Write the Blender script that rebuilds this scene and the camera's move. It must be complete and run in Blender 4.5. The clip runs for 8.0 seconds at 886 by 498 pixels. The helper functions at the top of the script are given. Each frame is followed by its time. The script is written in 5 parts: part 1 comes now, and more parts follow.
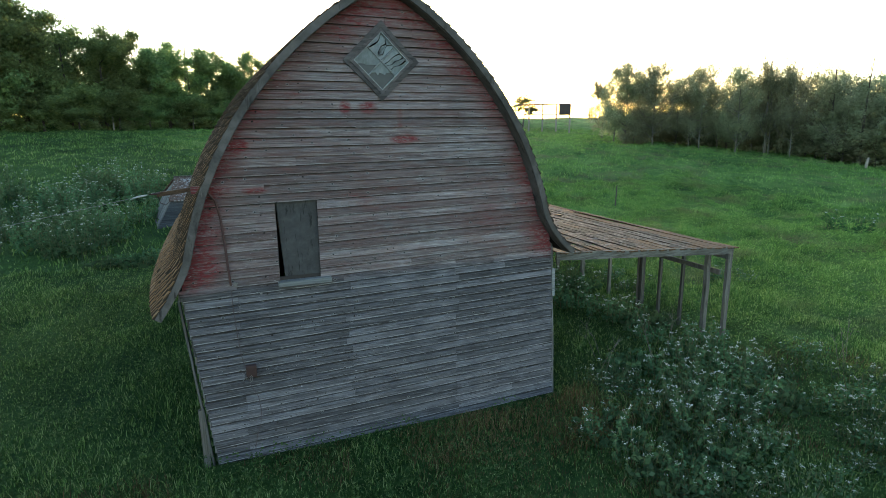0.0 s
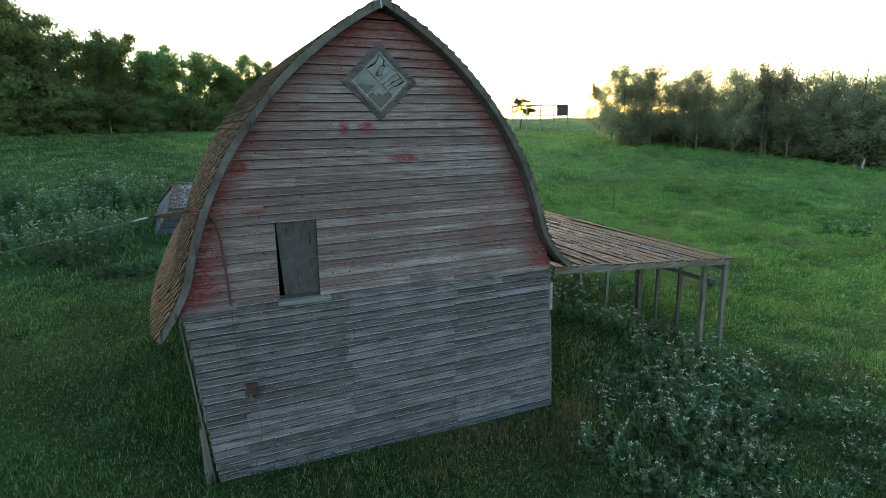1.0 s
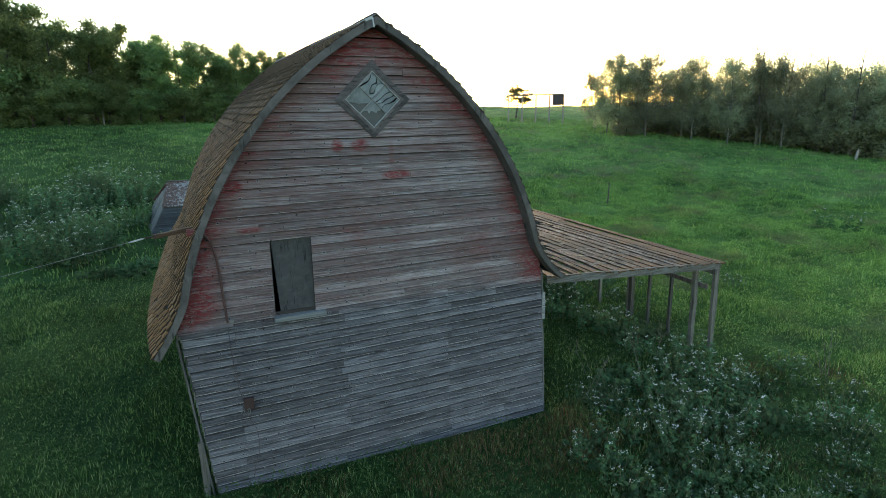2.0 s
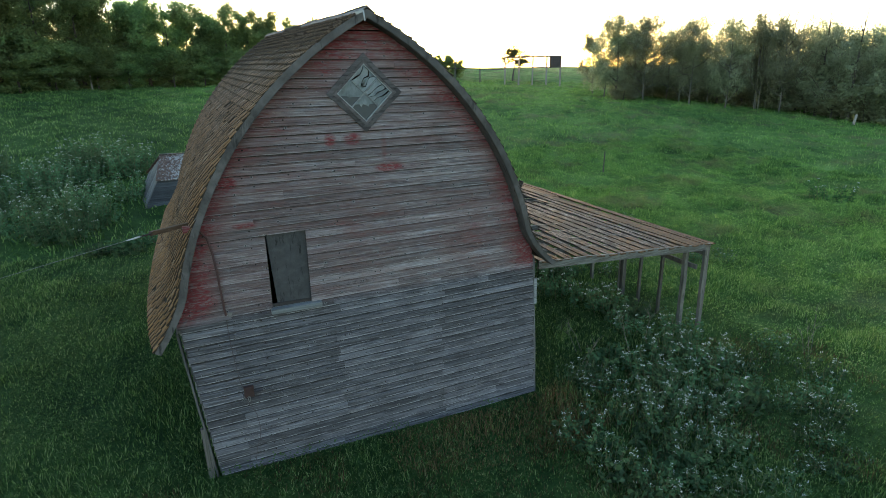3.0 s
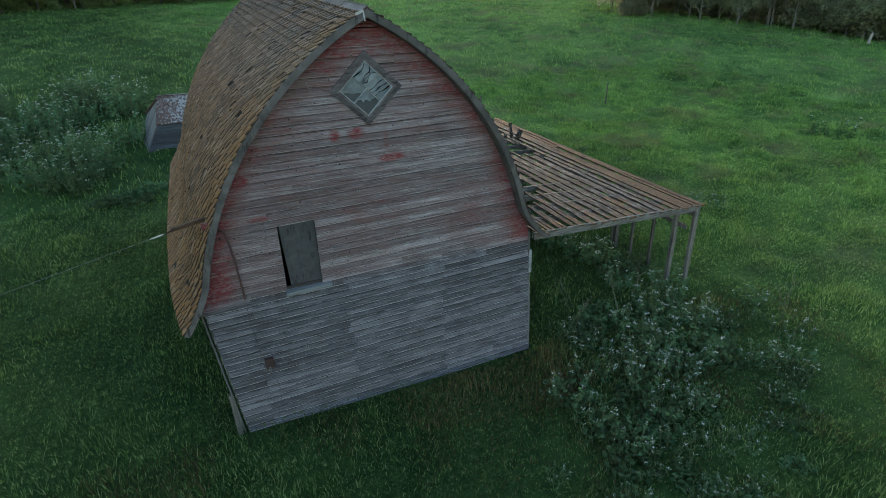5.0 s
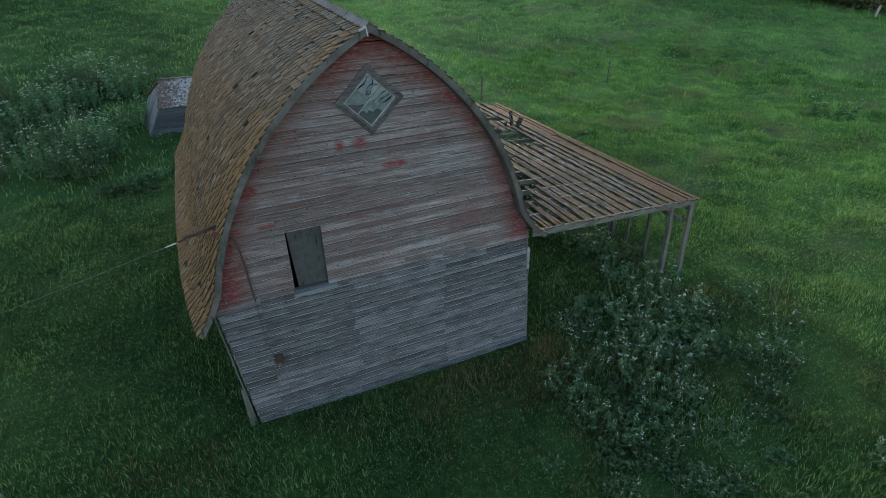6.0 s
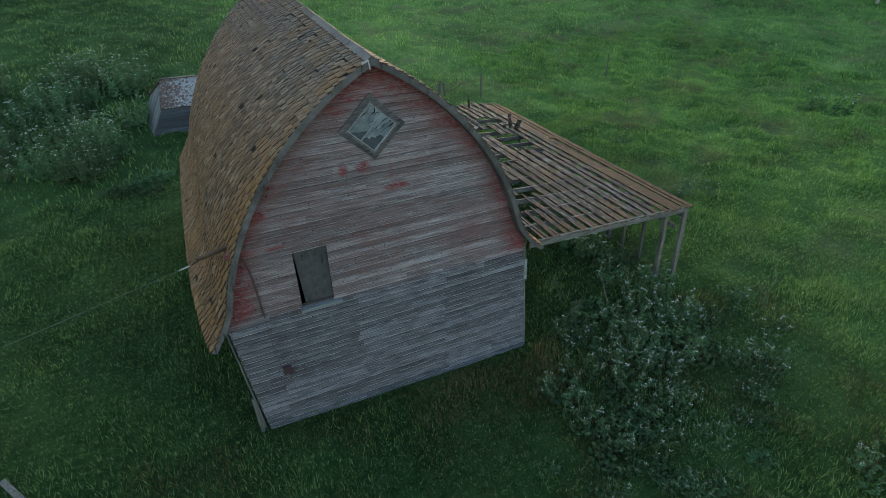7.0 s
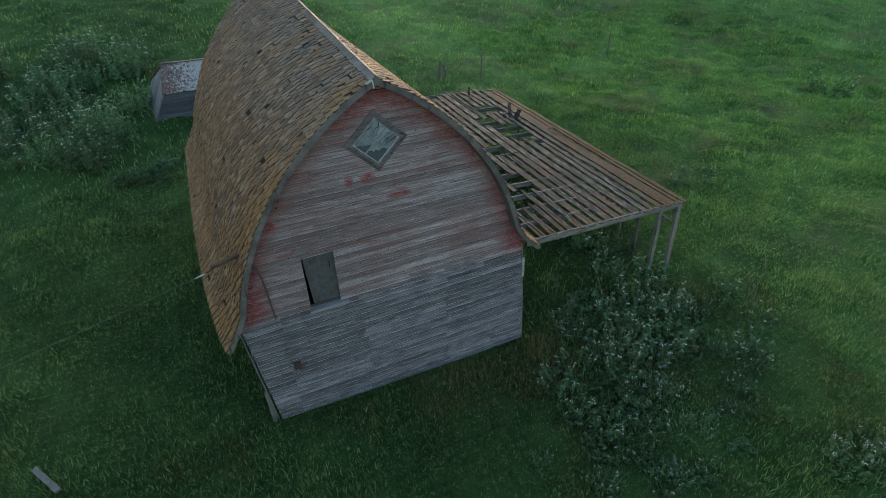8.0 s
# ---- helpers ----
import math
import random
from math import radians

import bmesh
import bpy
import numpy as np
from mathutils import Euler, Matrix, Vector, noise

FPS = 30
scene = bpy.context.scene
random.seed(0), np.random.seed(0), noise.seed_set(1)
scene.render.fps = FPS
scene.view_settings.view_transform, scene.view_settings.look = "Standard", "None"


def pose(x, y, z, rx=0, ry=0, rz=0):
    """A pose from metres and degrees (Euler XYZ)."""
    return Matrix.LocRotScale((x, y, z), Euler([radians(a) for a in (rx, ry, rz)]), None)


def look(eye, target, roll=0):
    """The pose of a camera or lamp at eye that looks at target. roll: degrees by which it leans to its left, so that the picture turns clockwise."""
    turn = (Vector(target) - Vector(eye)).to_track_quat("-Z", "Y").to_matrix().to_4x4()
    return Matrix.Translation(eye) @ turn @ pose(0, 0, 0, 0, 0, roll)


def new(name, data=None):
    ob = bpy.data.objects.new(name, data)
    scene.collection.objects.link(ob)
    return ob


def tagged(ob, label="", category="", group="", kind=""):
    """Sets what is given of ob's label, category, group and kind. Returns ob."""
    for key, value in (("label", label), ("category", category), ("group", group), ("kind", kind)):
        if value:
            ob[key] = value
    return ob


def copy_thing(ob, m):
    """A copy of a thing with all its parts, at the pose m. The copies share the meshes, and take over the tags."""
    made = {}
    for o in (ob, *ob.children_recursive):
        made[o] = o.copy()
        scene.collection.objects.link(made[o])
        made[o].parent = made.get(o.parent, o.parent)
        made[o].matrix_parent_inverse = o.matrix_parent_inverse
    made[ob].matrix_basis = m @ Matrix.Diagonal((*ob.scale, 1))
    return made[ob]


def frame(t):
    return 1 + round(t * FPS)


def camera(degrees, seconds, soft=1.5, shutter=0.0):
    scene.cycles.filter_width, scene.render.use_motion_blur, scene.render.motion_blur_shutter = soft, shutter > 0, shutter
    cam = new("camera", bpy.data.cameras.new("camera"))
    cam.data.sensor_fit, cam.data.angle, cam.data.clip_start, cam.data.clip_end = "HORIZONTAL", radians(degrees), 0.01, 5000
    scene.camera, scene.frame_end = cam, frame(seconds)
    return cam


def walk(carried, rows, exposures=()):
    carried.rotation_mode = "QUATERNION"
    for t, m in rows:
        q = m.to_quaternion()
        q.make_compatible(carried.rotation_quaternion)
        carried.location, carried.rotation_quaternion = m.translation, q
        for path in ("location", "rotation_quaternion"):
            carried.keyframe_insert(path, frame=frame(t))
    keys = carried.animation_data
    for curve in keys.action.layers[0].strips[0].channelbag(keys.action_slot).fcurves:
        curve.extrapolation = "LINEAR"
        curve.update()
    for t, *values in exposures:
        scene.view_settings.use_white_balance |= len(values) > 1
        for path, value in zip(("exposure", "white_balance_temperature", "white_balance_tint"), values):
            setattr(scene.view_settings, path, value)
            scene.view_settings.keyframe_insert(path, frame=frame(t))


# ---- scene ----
cam = camera(78.4, 8.0, 0.75)
PATH = [
    (0, (0.357, -7.84, 4.724), (1.102, -6.033, 4.301), -0.3),
    (0.5, (0.351, -7.829, 4.819), (1.098, -6.022, 4.398), -0.5),
    (1, (0.352, -7.848, 5.008), (1.103, -6.044, 4.583), -0.5),
    (2.5, (0.419, -7.887, 5.658), (1.181, -6.113, 5.134), -0.7),
    (3, (0.437, -7.91, 5.897), (1.193, -6.159, 5.295), -0.8),
    (3.5, (0.444, -7.953, 6.159), (1.189, -6.225, 5.482), -0.9),
    (4, (0.424, -7.986, 6.46), (1.157, -6.284, 5.71), -1.0),
    (4.5, (0.417, -8.026, 6.782), (1.135, -6.349, 5.961), -1.2),
    (5, (0.405, -8.062, 7.117), (1.107, -6.413, 6.23), -1.3),
    (6.5, (0.382, -8.162, 8.099), (1.051, -6.572, 7.088), -1.6),
    (7, (0.381, -8.186, 8.469), (1.044, -6.607, 7.435), -1.8),
    (7.5, (0.374, -8.2, 8.876), (1.027, -6.64, 7.806), -1.9),
    (8, (0.368, -8.247, 9.264), (1.002, -6.722, 8.135), -2.0),
]
EXPOSURES = [(0, 2.8, 6500, 10), (2.5, 2.76, 6500, 10), (4, 2.72, 6500, 13), (8, 2.62, 6500, 13)]
walk(cam, [(t, look(eye, target, roll)) for t, eye, target, roll in PATH], EXPOSURES)

# ---- world, sun ----
SUN_AZ, SUN_EL = 23.0, 5.0  # degrees from +y towards +x, and above the horizon
world = bpy.data.worlds.new("world")
scene.world = world
world.use_nodes = True
wn = world.node_tree.nodes
sky = wn.new("ShaderNodeTexSky")
sky.sky_type = "NISHITA"
sky.sun_disc = False
sky.sun_elevation = radians(SUN_EL)
sky.sun_rotation = radians(SUN_AZ)
sky.dust_density = 1.0
sky.ozone_density = 1.5
wn["Background"].inputs["Strength"].default_value = 0.15
world.node_tree.links.new(sky.outputs["Color"], wn["Background"].inputs["Color"])
sun_data = bpy.data.lights.new("sun", "SUN")
sun_data.energy, sun_data.angle, sun_data.color = 0.22, radians(4.0), (1.0, 0.85, 0.65)
sun = new("sun", sun_data)
to_sun = Vector((math.sin(radians(SUN_AZ)) * math.cos(radians(SUN_EL)), math.cos(radians(SUN_AZ)) * math.cos(radians(SUN_EL)), math.sin(radians(SUN_EL))))
sun.matrix_world = Matrix.Translation((0, 0, 30)) @ to_sun.to_track_quat("Z", "Y").to_matrix().to_4x4()

# ---- materials ----
class Nodes:
    """A small wrapper to write node materials briefly."""

    def __init__(self, name):
        self.mat = bpy.data.materials.new(name)
        self.mat.use_nodes = True
        self.tree = self.mat.node_tree
        self.bsdf = self.tree.nodes["Principled BSDF"]
        self.out = self.tree.nodes["Material Output"]

    def add(self, kind, **inputs):
        node = self.tree.nodes.new(kind)
        for key, value in inputs.items():
            self.put(node.inputs[key.replace("_", " ")], value)
        return node

    def put(self, socket, value):
        if isinstance(value, bpy.types.NodeSocket):
            self.tree.links.new(value, socket)
        else:
            socket.default_value = value

    def coords(self, scale=(1, 1, 1), rot=(0, 0, 0), loc=(0, 0, 0), source="Object"):
        tex = self.add("ShaderNodeTexCoord")
        m = self.add("ShaderNodeMapping", Vector=tex.outputs[source], Scale=scale, Rotation=rot, Location=loc)
        return m.outputs["Vector"]

    def noise(self, vec, scale=1.0, detail=4.0, rough=0.55, distortion=0.0):
        return self.add("ShaderNodeTexNoise", Vector=vec, Scale=scale, Detail=detail, Roughness=rough, Distortion=distortion).outputs["Fac"]

    def ramp(self, fac, *stops):
        node = self.add("ShaderNodeValToRGB", Fac=fac)
        el = node.color_ramp.elements
        while len(el) < len(stops):
            el.new(0.5)
        for e, (at, c) in zip(el, stops):
            e.position = at
            e.color = (*c, 1) if isinstance(c, tuple) else (c, c, c, 1)
        return node.outputs["Color"]

    def math(self, op, a, b=0.0, c=0.0, clamp=False):
        node = self.tree.nodes.new("ShaderNodeMath")
        node.operation, node.use_clamp = op, clamp
        for socket, value in zip(node.inputs, (a, b, c)):
            self.put(socket, value)
        return node.outputs[0]

    def mix(self, fac, a, b, blend="MIX"):
        node = self.tree.nodes.new("ShaderNodeMix")
        node.data_type, node.blend_type = "RGBA", blend
        for socket, value in zip((node.inputs[0], node.inputs[6], node.inputs[7]), (fac, a, b)):
            self.put(socket, (*value, 1) if isinstance(value, tuple) and len(value) == 3 else value)
        return node.outputs[2]

    def hsv(self, color, h=0.5, s=1.0, v=1.0):
        return self.add("ShaderNodeHueSaturation", Hue=h, Saturation=s, Value=v, Color=color).outputs["Color"]

    def bump(self, height, strength=0.3, distance=0.01):
        b = self.add("ShaderNodeBump", Height=height, Strength=strength, Distance=distance)
        self.put(self.bsdf.inputs["Normal"], b.outputs["Normal"])

    def island(self):
        return self.add("ShaderNodeNewGeometry").outputs["Random Per Island"]

    def chance(self):
        return self.add("ShaderNodeObjectInfo").outputs["Random"]

    def done(self, color, rough=0.85, spec=0.3):
        self.put(self.bsdf.inputs["Base Color"], color)
        self.put(self.bsdf.inputs["Roughness"], rough)
        self.put(self.bsdf.inputs["Specular IOR Level"], spec)
        return self.mat


def wood(name, dark, mid, light, along="x", per="object", stretch=14.0, tint=None):
    """Weathered timber: grain along one axis, streaks, stains and a tone of its own for every board."""
    n = Nodes(name)
    s = {"x": (0.4 if stretch < 18 else 0.9, stretch, stretch), "y": (stretch, 0.4, stretch), "z": (stretch, stretch, 0.4)}[along] if stretch > 5 else (stretch, stretch, stretch)
    pick = n.chance() if per == "object" else n.island()
    tex = n.add("ShaderNodeTexCoord").outputs["Object"]
    off = n.add("ShaderNodeVectorMath")
    off.operation = "MULTIPLY_ADD"
    n.put(off.inputs[0], n.add("ShaderNodeCombineXYZ", X=pick, Y=pick, Z=pick).outputs[0])
    off.inputs[1].default_value = (37, 23, 51)
    n.put(off.inputs[2], tex)
    vec = n.add("ShaderNodeMapping", Vector=off.outputs[0], Scale=s).outputs["Vector"]
    grain = n.noise(vec, 3.2, 8, 0.65, 0.3)
    streak = n.noise(vec, 0.7, 4, 0.6)
    stain = n.noise(n.coords((1, 1, 1)), 1.1, 4, 0.6)
    col = n.ramp(grain, (0.3, dark), (0.5, mid), (0.72, light))
    col = n.mix(n.math("MULTIPLY", n.ramp(streak, (0.42, 0.0), (0.68, 1.0)), 0.45), col, light)
    col = n.mix(n.math("MULTIPLY", n.ramp(stain, (0.5, 0.0), (0.72, 1.0)), 0.45), col, dark)
    tone = n.math("MULTIPLY_ADD", pick, 0.75, 0.64)
    col = n.hsv(col, 0.5, 1.0, tone)
    if tint:
        col = tint(n, col)
    # drying cracks along the grain
    crack = n.noise(n.add("ShaderNodeMapping", Vector=vec, Scale=(0.35, 2.2, 2.2) if along == "x" else (2.2, 0.35, 2.2) if along == "y" else (2.2, 2.2, 0.35)).outputs[0], 2.2, 5, 0.75)
    col = n.mix(n.ramp(crack, (0.36, 0.8), (0.43, 0.0)), col, tuple(c * 0.25 for c in dark))
    col = n.mix(n.ramp(crack, (0.60, 0.0), (0.72, 0.5)), col, tuple(min(c * 1.25, 0.8) for c in light))
    n.bump(n.math("ADD", grain, n.math("MULTIPLY", crack, 0.8)), 0.6, 0.008)
    return n.done(col, n.math("MULTIPLY_ADD", streak, 0.25, 0.65))


def red_paint(n, col):
    """Flakes of old red paint: thick under the roof's edge, thin and washed out on the upper boards."""
    pos = n.add("ShaderNodeSeparateXYZ", Vector=n.add("ShaderNodeTexCoord").outputs["Object"])
    x, z = pos.outputs["X"], pos.outputs["Z"]
    # light on the gable put into the tone: boards above brightened, those below darkened
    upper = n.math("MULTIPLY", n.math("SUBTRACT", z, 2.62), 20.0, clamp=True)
    paled = n.math("MULTIPLY", n.math("SUBTRACT", x, 1.4), 0.5, clamp=True)
    col = n.hsv(col, 0.5, 1.0, n.math("MULTIPLY_ADD", upper, n.math("MULTIPLY_ADD", paled, 0.25, 0.34), 0.81))
    # the cool cast of the lower wall, also put into the colour
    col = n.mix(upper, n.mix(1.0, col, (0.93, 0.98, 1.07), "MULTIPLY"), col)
    # lap shade put into the colour along the joints; worn pale lower edges
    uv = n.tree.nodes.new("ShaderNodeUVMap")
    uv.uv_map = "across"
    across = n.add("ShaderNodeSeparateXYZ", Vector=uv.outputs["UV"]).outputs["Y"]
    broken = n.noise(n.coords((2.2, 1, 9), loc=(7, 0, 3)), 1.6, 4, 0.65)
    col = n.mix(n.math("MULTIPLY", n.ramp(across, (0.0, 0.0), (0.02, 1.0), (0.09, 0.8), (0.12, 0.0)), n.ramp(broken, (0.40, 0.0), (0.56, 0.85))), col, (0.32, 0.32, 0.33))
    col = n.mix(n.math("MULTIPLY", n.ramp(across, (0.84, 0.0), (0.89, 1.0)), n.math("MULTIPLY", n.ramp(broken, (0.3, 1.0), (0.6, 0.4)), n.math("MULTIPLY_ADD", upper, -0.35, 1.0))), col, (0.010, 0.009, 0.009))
    ex = n.math("DIVIDE", n.math("SUBTRACT", x, 2.66), 2.95)
    ez = n.math("DIVIDE", n.math("SUBTRACT", z, 2.2), 4.55)
    r = n.math("POWER", n.math("ADD", n.math("POWER", n.math("ABSOLUTE", ex), 1.75), n.math("POWER", n.math("ABSOLUTE", ez), 1.75)), 0.57)
    edge = n.math("MULTIPLY", n.math("SUBTRACT", r, 0.8), 5.5, clamp=True)
    up = n.math("MULTIPLY", n.math("SUBTRACT", z, 2.55), 6.0, clamp=True)
    flake = n.noise(n.coords((1.1, 5, 5), loc=(3, 0, 1)), 1.9, 6, 0.72)
    fine = n.noise(n.coords((4, 26, 26)), 2.5, 4, 0.7)
    rubbed = n.noise(n.coords((0.8, 1, 0.9), loc=(1.7, 0, 4.2)), 0.8, 3, 0.5)
    high = n.math("MULTIPLY", n.math("SUBTRACT", z, 5.6), 0.35, clamp=True)
    amount = n.math("ADD", n.math("ADD", n.math("MULTIPLY", edge, 0.46), n.math("MULTIPLY", high, 0.08)), n.math("MULTIPLY_ADD", flake, 0.95, n.math("MULTIPLY", fine, 0.25)))
    amount = n.math("ADD", amount, n.math("MULTIPLY", n.math("SUBTRACT", rubbed, 0.5), 0.55))
    # places where more of the coat has stayed on
    for cx, cz, rx, rz, k in ((2.42, 5.06, 0.17, 0.11, 0.54), (2.1, 5.06, 0.1, 0.14, 0.46), (2.98, 4.62, 0.28, 0.09, 0.52), (-0.05, 2.95, 0.45, 0.3, 0.25), (0.62, 4.55, 0.18, 0.12, 0.3), (0.82, 3.95, 0.22, 0.07, 0.42), (3.3, 3.75, 1.5, 0.55, 0.13), (4.3, 3.3, 0.8, 0.3, 0.12), (2.9, 4.95, 0.06, 0.25, 0.22)):
        d = n.math("ADD", n.math("POWER", n.math("ABSOLUTE", n.math("DIVIDE", n.math("SUBTRACT", x, cx), rx)), 2.0), n.math("POWER", n.math("ABSOLUTE", n.math("DIVIDE", n.math("SUBTRACT", z, cz), rz)), 2.0))
        amount = n.math("MULTIPLY_ADD", n.math("SUBTRACT", 1.0, d, clamp=True), k, amount)
    strong = n.math("MULTIPLY", n.math("SUBTRACT", amount, 0.76), 4.0, clamp=True)
    wash = n.math("MULTIPLY", n.math("SUBTRACT", n.math("MULTIPLY_ADD", edge, 0.12, amount), 0.37), 2.4, clamp=True)
    strong = n.math("MULTIPLY", strong, up)
    wash = n.math("MULTIPLY", n.math("MULTIPLY", wash, up), 0.92)
    col = n.mix(wash, col, n.mix(0.42, (0.118, 0.047, 0.041), col))
    peel = n.noise(n.coords((2.2, 1, 9)), 5.5, 4, 0.75)
    strong = n.math("MULTIPLY", strong, n.ramp(peel, (0.42, 0.12), (0.53, 1.0)))
    col = n.mix(n.math("MULTIPLY", strong, 0.95), col, (0.14, 0.017, 0.021))
    # flaked-off spots: bare pale wood and the dark holes of knots and pulled nails
    chips = n.noise(n.coords((0.4, 1, 1.5)), 34, 4, 0.65)
    area = n.noise(n.coords((1, 1, 1), loc=(4, 0, 2)), 1.1, 3, 0.5)
    chips = n.math("MULTIPLY", n.ramp(chips, (0.63, 0.0), (0.69, 0.7)), n.ramp(area, (0.5, 0.0), (0.62, 1.0)))
    col = n.mix(chips, col, (0.33, 0.325, 0.33))
    cell = n.add("ShaderNodeTexVoronoi")
    cell.voronoi_dimensions = "2D"
    cell.inputs["Scale"].default_value, cell.inputs["Randomness"].default_value = 1.0, 0.95
    n.put(cell.inputs["Vector"], n.add("ShaderNodeCombineXYZ", X=n.math("MULTIPLY", x, 3.6), Y=n.math("MULTIPLY", z, 4.6)).outputs[0])
    use = n.math("GREATER_THAN", n.add("ShaderNodeSeparateColor", Color=cell.outputs["Color"]).outputs[0], 0.42)
    ring = n.math("MULTIPLY", n.ramp(n.math("ADD", cell.outputs["Distance"], n.math("MULTIPLY", n.math("SUBTRACT", broken, 0.5), 0.16)), (0.055, 1.0), (0.085, 0.0)), use)
    hole = n.math("MULTIPLY", n.ramp(cell.outputs["Distance"], (0.04, 1.0), (0.058, 0.0)), use)
    col = n.mix(n.math("MULTIPLY", ring, 0.55), col, (0.24, 0.24, 0.245))
    return n.mix(n.math("MULTIPLY", hole, 0.9), col, (0.012, 0.011, 0.011))


def moss(n, col):
    """Rusty lichen in patches, thickest on the outer edge and the front ends; bare splintered grey in between."""
    pos = n.add("ShaderNodeNewGeometry").outputs["Position"]
    sep = n.add("ShaderNodeSeparateXYZ", Vector=pos)
    outer = n.math("MULTIPLY", n.math("SUBTRACT", sep.outputs["X"], 9.9), 0.5, clamp=True)
    front = n.math("MULTIPLY", n.math("SUBTRACT", 2.0, sep.outputs["Y"]), 0.13, clamp=True)
    a = n.math("ADD", n.noise(pos, 1.6, 5, 0.7), n.math("SUBTRACT", n.math("ADD", outer, front), 0.11))
    splint = n.noise(n.add("ShaderNodeMapping", Vector=pos, Scale=(19, 2.2, 19)).outputs[0], 1.0, 4, 0.72)
    wide = n.noise(pos, 0.55, 3, 0.5)
    col = n.mix(n.math("MULTIPLY", n.ramp(splint, (0.52, 0.0), (0.6, 0.9)), n.ramp(wide, (0.42, 0.1), (0.56, 1.0))), col, (0.18, 0.166, 0.15))
    col = n.mix(n.ramp(splint, (0.43, 0.88), (0.49, 0.0)), col, (0.008, 0.007, 0.006))
    return n.mix(n.ramp(a, (0.42, 0.0), (0.58, 0.85)), col, n.ramp(n.noise(pos, 19, 3, 0.6), (0.35, (0.034, 0.017, 0.006)), (0.65, (0.13, 0.06, 0.016))))


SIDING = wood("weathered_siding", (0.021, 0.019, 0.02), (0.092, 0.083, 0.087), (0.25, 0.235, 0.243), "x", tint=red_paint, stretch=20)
BARE = wood("bare_grey_wood", (0.035, 0.035, 0.034), (0.08, 0.08, 0.078), (0.15, 0.15, 0.148), "z", stretch=8)
BARGE = wood("barge_wood", (0.037, 0.034, 0.032), (0.082, 0.075, 0.072), (0.14, 0.128, 0.123), "z", stretch=1.3)
CASING = wood("casing_wood", (0.028, 0.025, 0.026), (0.064, 0.056, 0.058), (0.118, 0.106, 0.108), "x", stretch=6)
POSTWOOD = wood("post_wood", (0.04, 0.037, 0.033), (0.095, 0.088, 0.078), (0.18, 0.17, 0.152), "z")
PLANK_Y = wood("mossy_plank", (0.009, 0.007, 0.005), (0.026, 0.02, 0.014), (0.058, 0.048, 0.037), "y", stretch=20, tint=moss)
PLANK_X = wood("rafter_wood", (0.03, 0.027, 0.024), (0.08, 0.072, 0.063), (0.16, 0.15, 0.135), "x")
PLY = wood("hatch_panel", (0.03, 0.03, 0.031), (0.046, 0.046, 0.048), (0.068, 0.067, 0.07), "z", stretch=3)
FASCIA = wood("fascia_wood", (0.04, 0.032, 0.024), (0.095, 0.09, 0.08), (0.19, 0.19, 0.185), "x", stretch=9)
RUSTWOOD = wood("rusty_timber", (0.03, 0.015, 0.008), (0.08, 0.042, 0.022), (0.13, 0.082, 0.052), "x")
SLATE = wood("coop_boards", (0.02, 0.024, 0.03), (0.046, 0.054, 0.066), (0.095, 0.107, 0.126), "x")
TRIM = wood("pale_trim", (0.1, 0.105, 0.11), (0.19, 0.2, 0.206), (0.29, 0.305, 0.313), "x")


